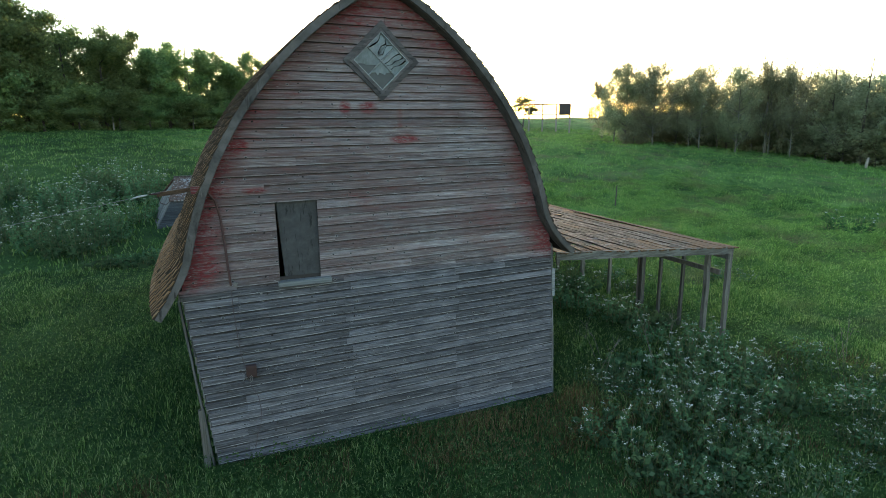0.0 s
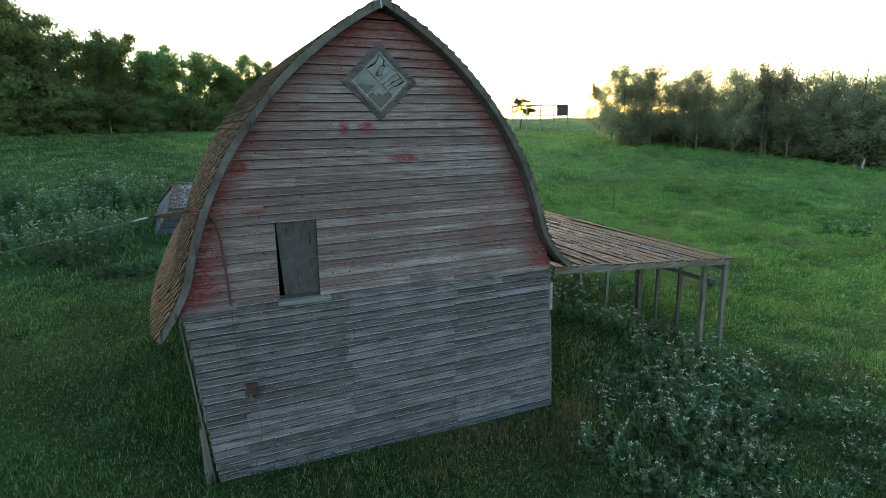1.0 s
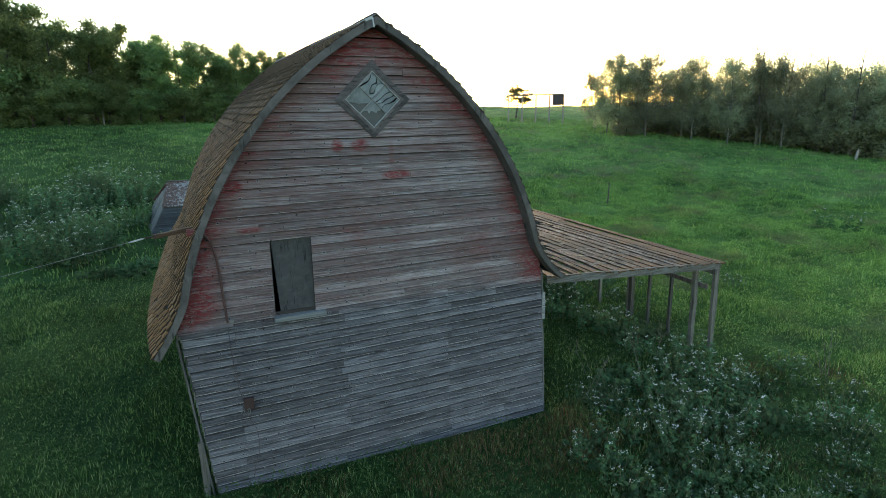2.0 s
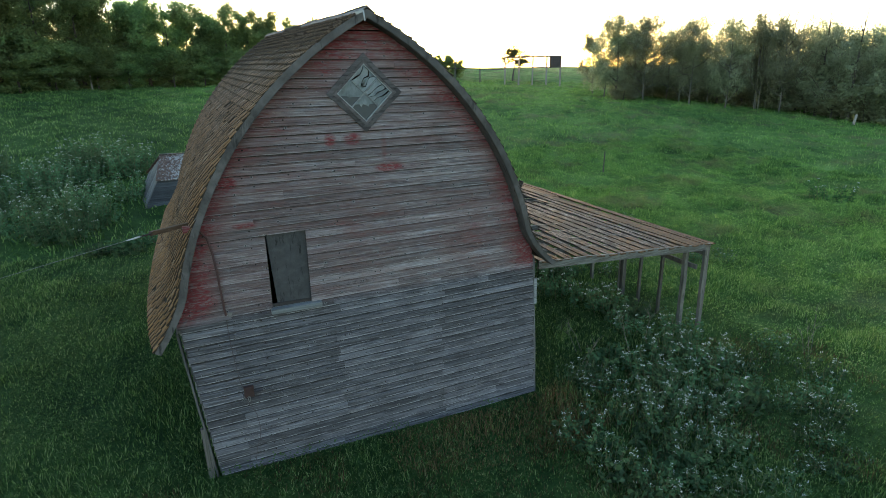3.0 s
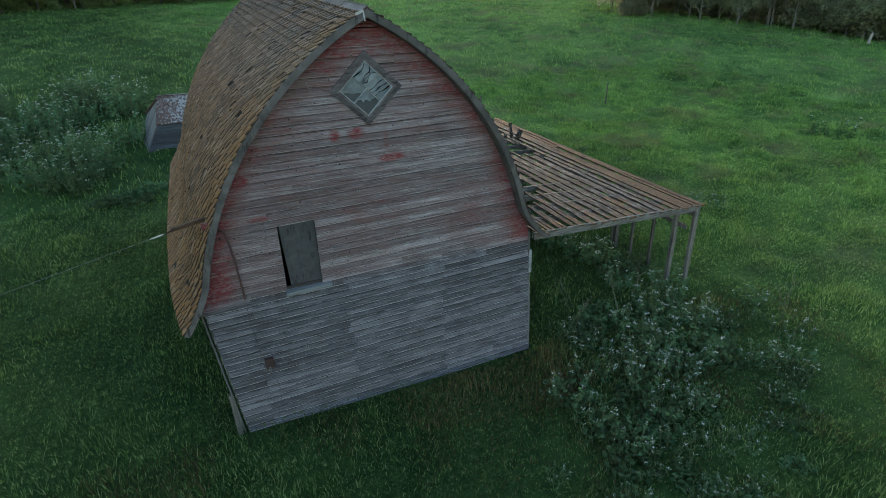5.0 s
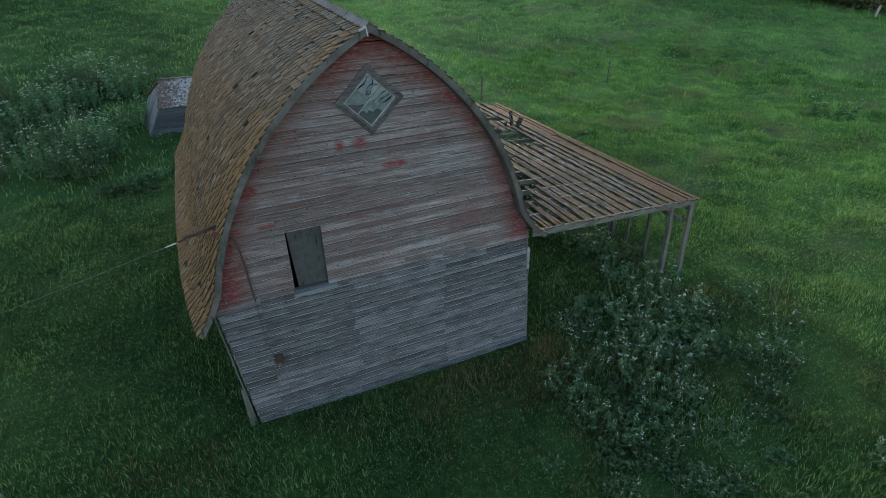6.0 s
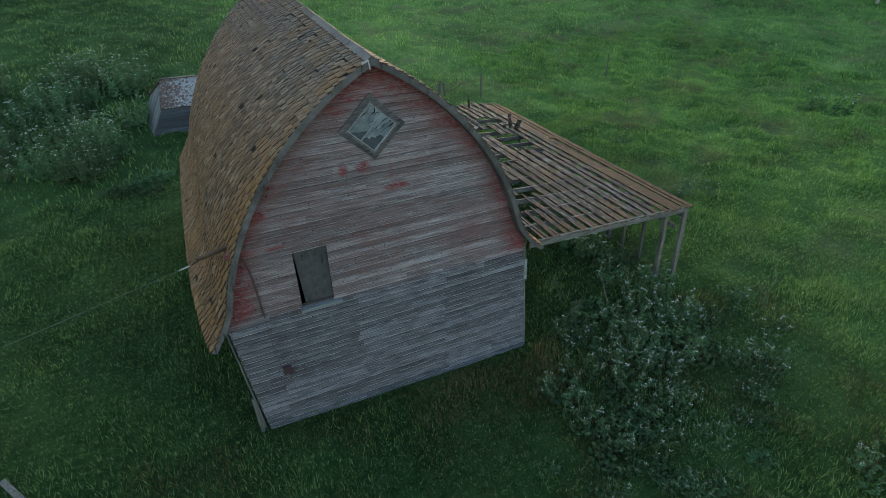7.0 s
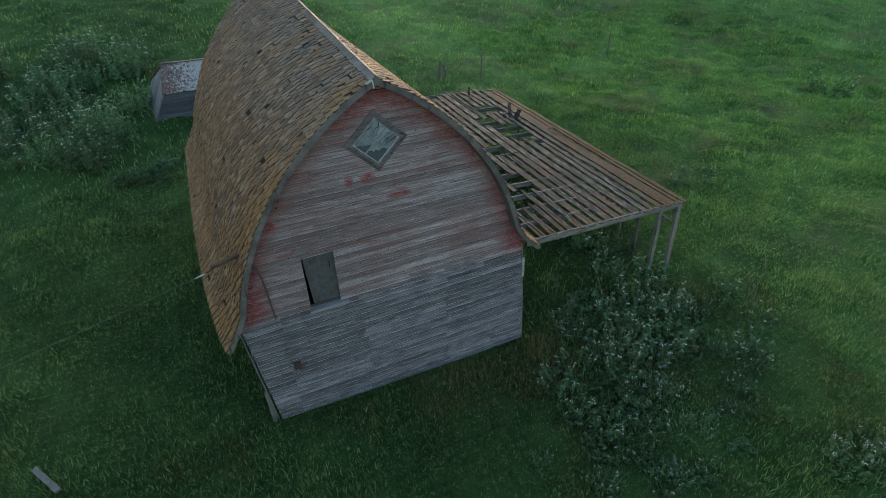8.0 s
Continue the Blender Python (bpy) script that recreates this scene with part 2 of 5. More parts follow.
def shingle_material(name, per):
    n = Nodes(name)
    pick = n.chance() if per == "object" else n.island()
    pos = n.add("ShaderNodeNewGeometry").outputs["Position"]
    grain = n.noise(n.add("ShaderNodeMapping", Vector=pos, Scale=(6, 40, 6)).outputs[0], 2.0, 5, 0.6)
    big = n.noise(pos, 0.9, 5, 0.65)
    tone = n.ramp(pick, (0.0, (0.066, 0.041, 0.028)), (0.4, (0.16, 0.089, 0.05)), (0.8, (0.228, 0.132, 0.078)), (1.0, (0.27, 0.195, 0.145)))
    col = n.mix(0.3, tone, n.ramp(grain, (0.3, (0.062, 0.041, 0.027)), (0.7, (0.28, 0.196, 0.135))))
    sep = n.add("ShaderNodeSeparateXYZ", Vector=pos)
    low = n.math("MULTIPLY", n.math("SUBTRACT", 5.6, sep.outputs["Z"]), 0.17, clamp=True)
    rim = n.math("MULTIPLY", n.math("SUBTRACT", 1.0, sep.outputs["Y"]), 0.5, clamp=True)
    lichen = n.math("ADD", n.math("MULTIPLY_ADD", rim, 0.95, n.math("MULTIPLY", low, 0.5)), n.math("MULTIPLY", n.math("SUBTRACT", big, 0.5), 1.3))
    lichen = n.math("MULTIPLY", n.math("SUBTRACT", lichen, 0.0), 2.6, clamp=True)
    patch = n.noise(pos, 14.0, 4, 0.7)
    lichen = n.math("MULTIPLY", lichen, n.ramp(patch, (0.35, 0.25), (0.62, 1.0)))
    col = n.mix(n.math("MULTIPLY", lichen, 0.8), col, n.ramp(patch, (0.35, (0.15, 0.072, 0.022)), (0.65, (0.27, 0.132, 0.036))))
    # splits along the grain, gathered in worn places, and bleached wood towards the ridge
    split = n.noise(n.add("ShaderNodeMapping", Vector=pos, Scale=(4.5, 62, 4.5)).outputs[0], 1.0, 2, 0.5)
    worn = n.noise(pos, 1.5, 3, 0.55)
    split = n.math("ADD", split, n.math("MULTIPLY", n.math("SUBTRACT", worn, 0.5), -0.3))
    grey = n.math("MULTIPLY", n.math("MULTIPLY", n.math("SUBTRACT", sep.outputs["Z"], 5.2), 0.6, clamp=True), n.ramp(worn, (0.4, 0.15), (0.6, 0.65)))
    col = n.mix(grey, col, n.ramp(grain, (0.3, (0.09, 0.08, 0.068)), (0.7, (0.31, 0.29, 0.265))))
    col = n.mix(n.ramp(split, (0.385, 0.92), (0.425, 0.0)), col, (0.012, 0.01, 0.008))
    n.bump(n.math("SUBTRACT", grain, n.ramp(split, (0.37, 1.0), (0.43, 0.0))), 0.7, 0.008)
    return n.done(col, 0.9, 0.2)


SHINGLE = shingle_material("cedar_shingle", "object")
SHINGLE_MASS = shingle_material("cedar_shingle_mass", "island")


def plain(name, color, rough=0.8, metal=0.0, vary=0.35, scale=9.0):
    n = Nodes(name)
    v = n.noise(n.coords(), scale, 5, 0.65)
    col = n.hsv((*color, 1), 0.5, 1.0, n.math("MULTIPLY_ADD", v, 2 * vary, 1.0 - vary))
    n.put(n.bsdf.inputs["Metallic"], metal)
    n.bump(v, 0.25, 0.004)
    return n.done(col, rough)


# shade of the gaps between shingles, put into the colour of their sides
SHINGLE_EDGE = plain("shingle_gap_shade", (0.036, 0.026, 0.019), 0.95)
SHINGLE_BUTT = plain("shingle_butt", (0.085, 0.06, 0.042), 0.95)
RUST = plain("rusty_metal", (0.046, 0.026, 0.024), 0.75, 0.2)
CABLE = plain("old_cable", (0.055, 0.042, 0.048), 0.7)
CONDUIT = plain("red_conduit", (0.07, 0.035, 0.033), 0.7)
WIRE = plain("pale_wire", (0.15, 0.15, 0.145), 0.6, 0.3)
CERAMIC = plain("white_insulator", (0.33, 0.33, 0.32), 0.4)
NAIL = plain("nail_rust", (0.02, 0.016, 0.015), 0.8)
METALCAP = plain("grey_flashing", (0.33, 0.34, 0.35), 0.55, 0.5)
PANEL = plain("dark_panel", (0.062, 0.045, 0.042), 0.7)
WHITEPOST = plain("pale_post", (0.24, 0.22, 0.19), 0.8)
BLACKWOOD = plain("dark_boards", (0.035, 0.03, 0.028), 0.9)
UNDERLAY = plain("roof_underlay", (0.012, 0.01, 0.009), 0.95)
SOIL = plain("dirt_floor", (0.06, 0.05, 0.04), 0.95)
PETAL = plain("white_petals", (0.44, 0.46, 0.43), 0.7, vary=0.45, scale=30)
def coop_roofing():
    n = Nodes("coop_roofing")
    pos = n.add("ShaderNodeNewGeometry").outputs["Position"]
    flake = n.noise(n.add("ShaderNodeMapping", Vector=pos, Scale=(1.2, 0.8, 1)).outputs[0], 8.5, 5, 0.75)
    side = n.math("MULTIPLY", n.math("ADD", n.add("ShaderNodeSeparateXYZ", Vector=pos).outputs["X"], 1.9), 0.12, clamp=True)
    flake = n.math("ADD", flake, n.math("SUBTRACT", side, 0.08))
    base = n.ramp(n.noise(pos, 12, 4, 0.6), (0.3, (0.05, 0.032, 0.025)), (0.7, (0.13, 0.085, 0.07)))
    return n.done(n.mix(n.ramp(flake, (0.52, 0.0), (0.62, 0.8)), base, (0.3, 0.3, 0.3)), 0.85)


ROOFCOOP = coop_roofing()
STALK = plain("dead_stalk", (0.14, 0.13, 0.105), 0.9)
STEM = plain("plant_stem", (0.10, 0.11, 0.05), 0.8)
DEADWOOD = plain("dead_wood", (0.09, 0.08, 0.07), 0.9)


def glass_material():
    n = Nodes("dusty_old_glass")
    dust = n.noise(n.coords((1, 1, 0.7)), 4.2, 5, 0.65)
    fine = n.noise(n.coords((18, 1, 5), rot=(0, 0.5, 0)), 2.2, 4, 0.7)
    n.put(n.bsdf.inputs["Transmission Weight"], 0.3)
    n.put(n.bsdf.inputs["IOR"], 1.5)
    mixed = n.math("ADD", n.math("MULTIPLY", dust, 0.75), n.math("MULTIPLY", fine, 0.25))
    return n.done(n.ramp(mixed, (0.34, (0.06, 0.072, 0.08)), (0.5, (0.155, 0.185, 0.2)), (0.62, (0.26, 0.3, 0.325))), n.math("MULTIPLY_ADD", dust, 0.3, 0.25), 0.2)


GLASS = glass_material()
GRIME = plain("grimy_glass", (0.05, 0.057, 0.064), 0.35, vary=0.3, scale=6.0)


def foliage(name, stops, through_light=0.3):
    """Leaves: colour by leaf and by plant, with some light coming through them."""
    n = Nodes(name)
    obj = n.chance()
    big = n.noise(n.add("ShaderNodeNewGeometry").outputs["Position"], 0.35, 4, 0.6)
    f = n.math("ADD", n.math("MULTIPLY", n.island(), 0.4), n.math("MULTIPLY", n.math("SUBTRACT", big, 0.2), 0.95), clamp=True)
    col = n.hsv(n.ramp(f, *stops), n.math("MULTIPLY_ADD", obj, 0.05, 0.475), 1.0, n.math("MULTIPLY_ADD", obj, 0.6, 0.7))
    return leafy(n, col, through_light)


def leafy(n, col, through_light):
    n.done(col, 0.8, 0.06)
    tr = n.add("ShaderNodeBsdfTranslucent", Color=n.hsv(col, 0.48, 1.1, 1.5))
    mix = n.add("ShaderNodeMixShader", Fac=through_light)
    n.tree.links.new(n.bsdf.outputs[0], mix.inputs[1])
    n.tree.links.new(tr.outputs[0], mix.inputs[2])
    n.tree.links.new(mix.outputs[0], n.out.inputs["Surface"])
    return n.mat


def meadow_patches(n, pos):
    """Lush and thin places of the meadow, from strides wide to many metres: 0 thin and dark, 1 lush."""
    a = n.noise(pos, 0.45, 4, 0.6, 0.5)
    tuft = n.noise(pos, 2.6, 3, 0.6)
    c = n.noise(pos, 0.09, 3, 0.55)
    p = n.math("ADD", n.math("MULTIPLY_ADD", a, 0.46, n.math("MULTIPLY", c, 0.28)), n.math("MULTIPLY", tuft, 0.26))
    return n.math("MULTIPLY", n.math("SUBTRACT", p, 0.36), 3.7, clamp=True)


def sunlit_side(n, pos):
    """How far a place lies in the open field, away from the yard, where sun and haze are put into the grass colour."""
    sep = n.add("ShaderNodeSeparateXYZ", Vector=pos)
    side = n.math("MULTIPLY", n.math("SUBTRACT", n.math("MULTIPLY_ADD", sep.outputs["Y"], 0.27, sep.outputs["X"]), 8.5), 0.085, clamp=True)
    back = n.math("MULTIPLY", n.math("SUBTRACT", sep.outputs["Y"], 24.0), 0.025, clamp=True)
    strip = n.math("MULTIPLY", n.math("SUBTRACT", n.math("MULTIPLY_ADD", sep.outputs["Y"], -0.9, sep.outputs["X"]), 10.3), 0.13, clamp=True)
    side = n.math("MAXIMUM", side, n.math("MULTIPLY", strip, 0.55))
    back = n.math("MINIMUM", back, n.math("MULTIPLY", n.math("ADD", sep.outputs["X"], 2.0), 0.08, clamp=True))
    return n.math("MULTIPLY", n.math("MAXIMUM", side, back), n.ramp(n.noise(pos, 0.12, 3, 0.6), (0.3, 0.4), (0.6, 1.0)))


def seedy(n, pos):
    """Patches where the grass stands in brown seed."""
    a = n.noise(n.add("ShaderNodeMapping", Vector=pos, Location=(11, 5, 0)).outputs[0], 0.33, 4, 0.62)
    return n.ramp(a, (0.52, 0.0), (0.66, 1.0))


def grass_material(name, single):
    """Grass blades; single: how much one blade differs from the next."""
    n = Nodes(name)
    pos = n.add("ShaderNodeNewGeometry").outputs["Position"]
    patch = meadow_patches(n, pos)
    f = n.math("ADD", n.math("MULTIPLY", n.math("POWER", n.island(), 2.0), single), n.math("MULTIPLY", patch, 0.62 - 0.25 * single), clamp=True)
    # one grass in two tones, dull in the yard and sunlit in the field
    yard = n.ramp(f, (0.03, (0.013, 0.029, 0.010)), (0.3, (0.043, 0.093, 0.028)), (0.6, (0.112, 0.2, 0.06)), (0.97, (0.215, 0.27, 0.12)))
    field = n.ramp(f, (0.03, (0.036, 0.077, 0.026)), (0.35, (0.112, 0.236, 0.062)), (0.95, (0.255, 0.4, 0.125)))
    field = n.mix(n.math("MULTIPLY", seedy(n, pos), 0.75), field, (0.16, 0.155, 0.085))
    return leafy(n, n.mix(sunlit_side(n, pos), yard, field), 0.35)


HERB = foliage("ground_herbs", ((0.1, (0.022, 0.05, 0.02)), (0.5, (0.05, 0.105, 0.038)), (0.9, (0.11, 0.17, 0.07))), 0.3)
DRY = foliage("dry_stalks", ((0.1, (0.05, 0.035, 0.018)), (0.5, (0.10, 0.07, 0.035)), (0.9, (0.17, 0.13, 0.07))), 0.3)
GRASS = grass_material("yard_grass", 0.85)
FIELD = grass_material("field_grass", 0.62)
LEAF = foliage("tree_leaves", ((0.1, (0.065, 0.1, 0.046)), (0.5, (0.14, 0.205, 0.086)), (0.9, (0.235, 0.315, 0.125))), 0.55)
DARKLEAF = foliage("dark_tree_leaves", ((0.1, (0.03, 0.04, 0.02)), (0.9, (0.08, 0.1, 0.045))), 0.12)
PALEBARK = plain("pale_bark", (0.11, 0.105, 0.095), 0.9)
# haze over the slope is put into this paler leaf colour
HAZELEAF = foliage("hazy_tree_leaves", ((0.1, (0.15, 0.17, 0.115)), (0.5, (0.235, 0.26, 0.165)), (0.9, (0.32, 0.345, 0.22))), 0.6)
WEED = foliage("weed_leaves", ((0.1, (0.028, 0.06, 0.029)), (0.5, (0.063, 0.124, 0.06)), (0.9, (0.125, 0.195, 0.106))), 0.3)


def bark_material():
    n = Nodes("bark")
    g = n.noise(n.coords((6, 6, 1.2)), 4, 6, 0.7)
    n.bump(g, 0.7, 0.03)
    return n.done(n.ramp(g, (0.3, (0.025, 0.022, 0.02)), (0.7, (0.13, 0.115, 0.1))), 0.95)


BARK = bark_material()


def ground_material():
    n = Nodes("meadow_ground")
    pos = n.add("ShaderNodeNewGeometry").outputs["Position"]
    fine = n.noise(n.add("ShaderNodeMapping", Vector=pos, Scale=(1, 1, 0.4)).outputs[0], 9.0, 6, 0.75)
    patch = meadow_patches(n, pos)
    f = n.math("ADD", n.math("MULTIPLY", patch, 0.6), n.math("MULTIPLY", n.math("SUBTRACT", fine, 0.35), 0.9), clamp=True)
    # the same dull and sunlit tones for the ground below
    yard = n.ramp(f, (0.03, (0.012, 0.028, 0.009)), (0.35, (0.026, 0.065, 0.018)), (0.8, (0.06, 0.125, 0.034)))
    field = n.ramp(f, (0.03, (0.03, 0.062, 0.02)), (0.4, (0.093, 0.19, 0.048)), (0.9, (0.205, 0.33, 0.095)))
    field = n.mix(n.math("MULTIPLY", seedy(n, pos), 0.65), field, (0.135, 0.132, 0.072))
    col = n.mix(sunlit_side(n, pos), yard, field)
    # beyond the hill the land is wooded
    far = n.math("MULTIPLY", n.math("SUBTRACT", n.add("ShaderNodeSeparateXYZ", Vector=pos).outputs["Y"], 150.0), 0.03, clamp=True)
    col = n.mix(far, col, n.ramp(n.noise(pos, 0.05, 5, 0.7), (0.35, (0.018, 0.03, 0.018)), (0.65, (0.05, 0.075, 0.04))))
    n.bump(n.math("ADD", fine, n.math("MULTIPLY", patch, 0.8)), 0.9, 0.25)
    return n.done(col, 0.95, 0.1)


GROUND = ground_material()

# ---- building helpers ----
rng = np.random.default_rng(7)


def mesh_of(name, verts, faces, material):
    """A mesh from arrays; faces: one array or several, each of faces with the same number of corners."""
    groups = [np.asarray(f, dtype=np.int32) for f in (faces if isinstance(faces, (list, tuple)) and np.ndim(faces[0]) == 2 else [faces])]
    groups = [f for f in groups if len(f)]
    me = bpy.data.meshes.new(name)
    verts = np.asarray(verts, dtype=np.float32)
    me.vertices.add(len(verts))
    me.vertices.foreach_set("co", verts.ravel())
    loops = np.concatenate([f.ravel() for f in groups])
    sizes = np.concatenate([np.full(len(f), f.shape[1], dtype=np.int32) for f in groups])
    me.loops.add(len(loops))
    me.loops.foreach_set("vertex_index", loops)
    me.polygons.add(len(sizes))
    me.polygons.foreach_set("loop_start", (np.cumsum(sizes) - sizes).astype(np.int32))
    me.polygons.foreach_set("loop_total", sizes)
    for m in material if isinstance(material, tuple) else (material,):
        me.materials.append(m)
    me.update(calc_edges=True)
    return me


def thing(name, at=(0, 0, 0), **tags):
    ob = new(name)
    ob.location = at
    ob.empty_display_size = 0.2
    return tagged(ob, **tags)


def part(name, shape, material, parent, label="", at=None):
    """Links a bmesh (or a mesh) as one mesh object under a thing or a part. Its coordinates are the world's, unless at gives a pose."""
    if isinstance(shape, bmesh.types.BMesh):
        me = bpy.data.meshes.new(name)
        shape.to_mesh(me)
        shape.free()
        me.materials.append(material)
    else:
        me = shape
    ob = new(name, me)
    if parent is not None:
        ob.parent = parent
        ob.matrix_parent_inverse = Matrix.Identity(4) if parent.type == "MESH" else Matrix.Translation(-parent.location)
    if at is not None:
        ob.matrix_basis = at
    return tagged(ob, label=label)


def box(bm, lo, hi, m=None, bevel=0.0):
    """An upright box from corner to corner, moved by m, with its edges rounded."""
    size = [b - a for a, b in zip(lo, hi)]
    mid = [(a + b) / 2 for a, b in zip(lo, hi)]
    made = bmesh.ops.create_cube(bm, size=1.0, matrix=Matrix.LocRotScale(mid, None, size))["verts"]
    if bevel:
        edges = list({e for v in made for e in v.link_edges})
        got = bmesh.ops.bevel(bm, geom=edges, offset=bevel, segments=1, affect="EDGES")
        made = list({v for f in got["faces"] for v in f.verts} | {v for v in made if v.is_valid})
        made = [v for v in made if v.is_valid]
    if m is not None:
        bmesh.ops.transform(bm, matrix=m, verts=made)
    return made


def beam(bm, a, b, wide, thick, up=(0, 0, 1), wobble=0.0, steps=1):
    """A timber from a to b with a rectangular section, a little crooked if asked."""
    a, b = Vector(a), Vector(b)
    d = (b - a).normalized()
    side = d.cross(Vector(up))
    if side.length < 1e-3:
        side = d.cross(Vector((0, 1, 0)))
    side.normalize()
    top = side.cross(d).normalized()
    rings = []
    for i in range(steps + 1):
        c = a.lerp(b, i / steps)
        if 0 < i < steps and wobble:
            c = c + side * random.uniform(-wobble, wobble) + top * random.uniform(-wobble, wobble)
        w, h = wide / 2 * random.uniform(0.96, 1.04), thick / 2 * random.uniform(0.94, 1.06)
        rings.append([bm.verts.new(c + side * w * p + top * h * q) for p, q in ((-1, -1), (1, -1), (1, 1), (-1, 1))])
    for r, s in zip(rings, rings[1:]):
        for i in range(4):
            bm.faces.new((r[i], r[(i + 1) % 4], s[(i + 1) % 4], s[i]))
    bm.faces.new(rings[0][::-1])
    bm.faces.new(rings[-1])


def tube(bm, points, radii, sides=6):
    """A round, tapered limb along points."""
    rings = []
    for i, p in enumerate(points):
        p = Vector(p)
        d = (Vector(points[min(i + 1, len(points) - 1)]) - Vector(points[max(i - 1, 0)])).normalized()
        u = d.cross(Vector((0.31, 0.87, 0.17))).normalized()
        v = d.cross(u)
        r = radii[i] if isinstance(radii, (list, tuple)) else radii
        rings.append([bm.verts.new(p + (u * math.cos(2 * math.pi * k / sides) + v * math.sin(2 * math.pi * k / sides)) * r) for k in range(sides)])
    for r, s in zip(rings, rings[1:]):
        for k in range(sides):
            bm.faces.new((r[k], r[(k + 1) % sides], s[(k + 1) % sides], s[k]))
    bm.faces.new(rings[0][::-1])
    bm.faces.new(rings[-1])


def bm_new():
    return bmesh.new()


# ---- ground ----
RISE_Y = np.array([-400, -60, 6, 18, 25, 33, 42, 65, 75, 100, 120, 160, 520, 900])
RISE_Z = np.array([-2.0, -0.4, 0, 0.42, 1.1, 2.0, 2.9, 4.7, 5.5, 7.4, 8.1, 7.0, 15.0, 12.0])


def ground_z(x, y):
    x, y = np.asarray(x, dtype=float), np.asarray(y, dtype=float)
    z = sum(np.interp(y + d, RISE_Y, RISE_Z) for d in (-4, -2, 0, 2, 4)) / 5
    far = np.clip((np.hypot(x - 3, y - 3) - 7) / 8, 0, 1)
    bumps = 0.10 * np.sin(0.61 * x + 1.3 * np.sin(0.23 * y)) * np.sin(0.53 * y + 0.9 * np.sin(0.31 * x)) + 0.09 * np.sin(1.7 * x + 0.4 * y + 1.5 * np.sin(0.5 * y)) * np.sin(1.3 * y - 0.6 * x + 1.2 * np.sin(0.7 * x)) + (0.07 + 0.035 * np.clip((x - 10) / 5, 0, 1)) * np.sin(2.9 * x + 1.1 * np.sin(1.3 * y)) * np.sin(2.6 * y + 0.9 * np.sin(1.1 * x))
    return z + far * bumps + 0.25 * far * np.sin(0.13 * x + 0.07 * y)


def build_ground():
    def axis(lo, hi, fine_lo, fine_hi, step):
        mid = np.arange(fine_lo, fine_hi, step)
        left, right, d = [], [], step
        p = fine_lo
        while p > lo:
            d *= 1.12
            p -= d
            left.append(p)
        p, d = fine_hi, step
        while p < hi:
            right.append(p)
            d *= 1.12
            p += d
        return np.concatenate([left[::-1], mid, right])

    xs, ys = axis(-700, 900, -26, 60, 0.4), axis(-300, 900, -14, 56, 0.4)
    gx, gy = np.meshgrid(xs, ys)
    v = np.stack([gx.ravel(), gy.ravel(), ground_z(gx, gy).ravel()], 1)
    n, m = len(xs), len(ys)
    i = np.arange(n * m).reshape(m, n)
    f = np.stack([i[:-1, :-1].ravel(), i[:-1, 1:].ravel(), i[1:, 1:].ravel(), i[1:, :-1].ravel()], 1)
    me = mesh_of("ground", v, f, GROUND)
    me.polygons.foreach_set("use_smooth", np.ones(len(f), dtype=bool))
    tagged(new("ground", me), "green overgrown meadow rising gently to a low hill", "meadow", kind="structure")


build_ground()

# ---- barn ----
# The barn leans a little: two arcs meet at the peak, the walls stand askew below them.
LEFT_C, LEFT_R = (5.15, 1.966), 5.43
RIGHT_C, RIGHT_R = (0.39, 2.172), 5.17
FRONT, BACK, OVER = 0.0, 10.3, 0.25


def profile(side, inset=0.0, kick=True):
    """The roof's outline from the peak down to the flared tail, as points (x, z)."""
    pts = []
    if side == "left":
        for a in np.linspace(meet(inset)[0], 167.0, 26):
            pts.append((LEFT_C[0] + (LEFT_R - inset) * math.cos(radians(a)), LEFT_C[1] + (LEFT_R - inset) * math.sin(radians(a))))
        tail, bend = (-0.56 + inset * 0.75, 2.36 - inset * 0.45), (-0.20, 2.88)
    else:
        for a in np.linspace(meet(inset)[1], 14.0, 26):
            pts.append((RIGHT_C[0] + (RIGHT_R - inset) * math.cos(radians(a)), RIGHT_C[1] + (RIGHT_R - inset) * math.sin(radians(a))))
        tail, bend = (5.97 - inset * 0.75, 2.72 - inset * 0.5), (5.56, 3.02)
    if kick:
        p0 = pts[-1]
        for k in range(1, 7):
            t = k / 6
            q = (bend[0] + (inset if side == "left" else -inset), bend[1])
            pts.append(tuple((1 - t) ** 2 * p0[i] + 2 * t * (1 - t) * q[i] + t * t * tail[i] for i in (0, 1)))
    return np.array(pts)


def meet(inset):
    """Where the two arcs cross, drawn in by inset: the angles on the left and on the right one."""
    (ax, az), (bx, bz) = LEFT_C, RIGHT_C
    ra, rb = LEFT_R - inset, RIGHT_R - inset
    d = math.hypot(bx - ax, bz - az)
    a = (ra * ra - rb * rb + d * d) / (2 * d)
    h = math.sqrt(ra * ra - a * a)
    ux, uz = (bx - ax) / d, (bz - az) / d
    x, z = ax + a * ux + h * uz, az + a * uz - h * ux
    if z < az:
        x, z = ax + a * ux - h * uz, az + a * uz + h * ux
    return math.degrees(math.atan2(z - az, x - ax)), math.degrees(math.atan2(z - bz, x - bx))


RIDGE_RISE = 0.038


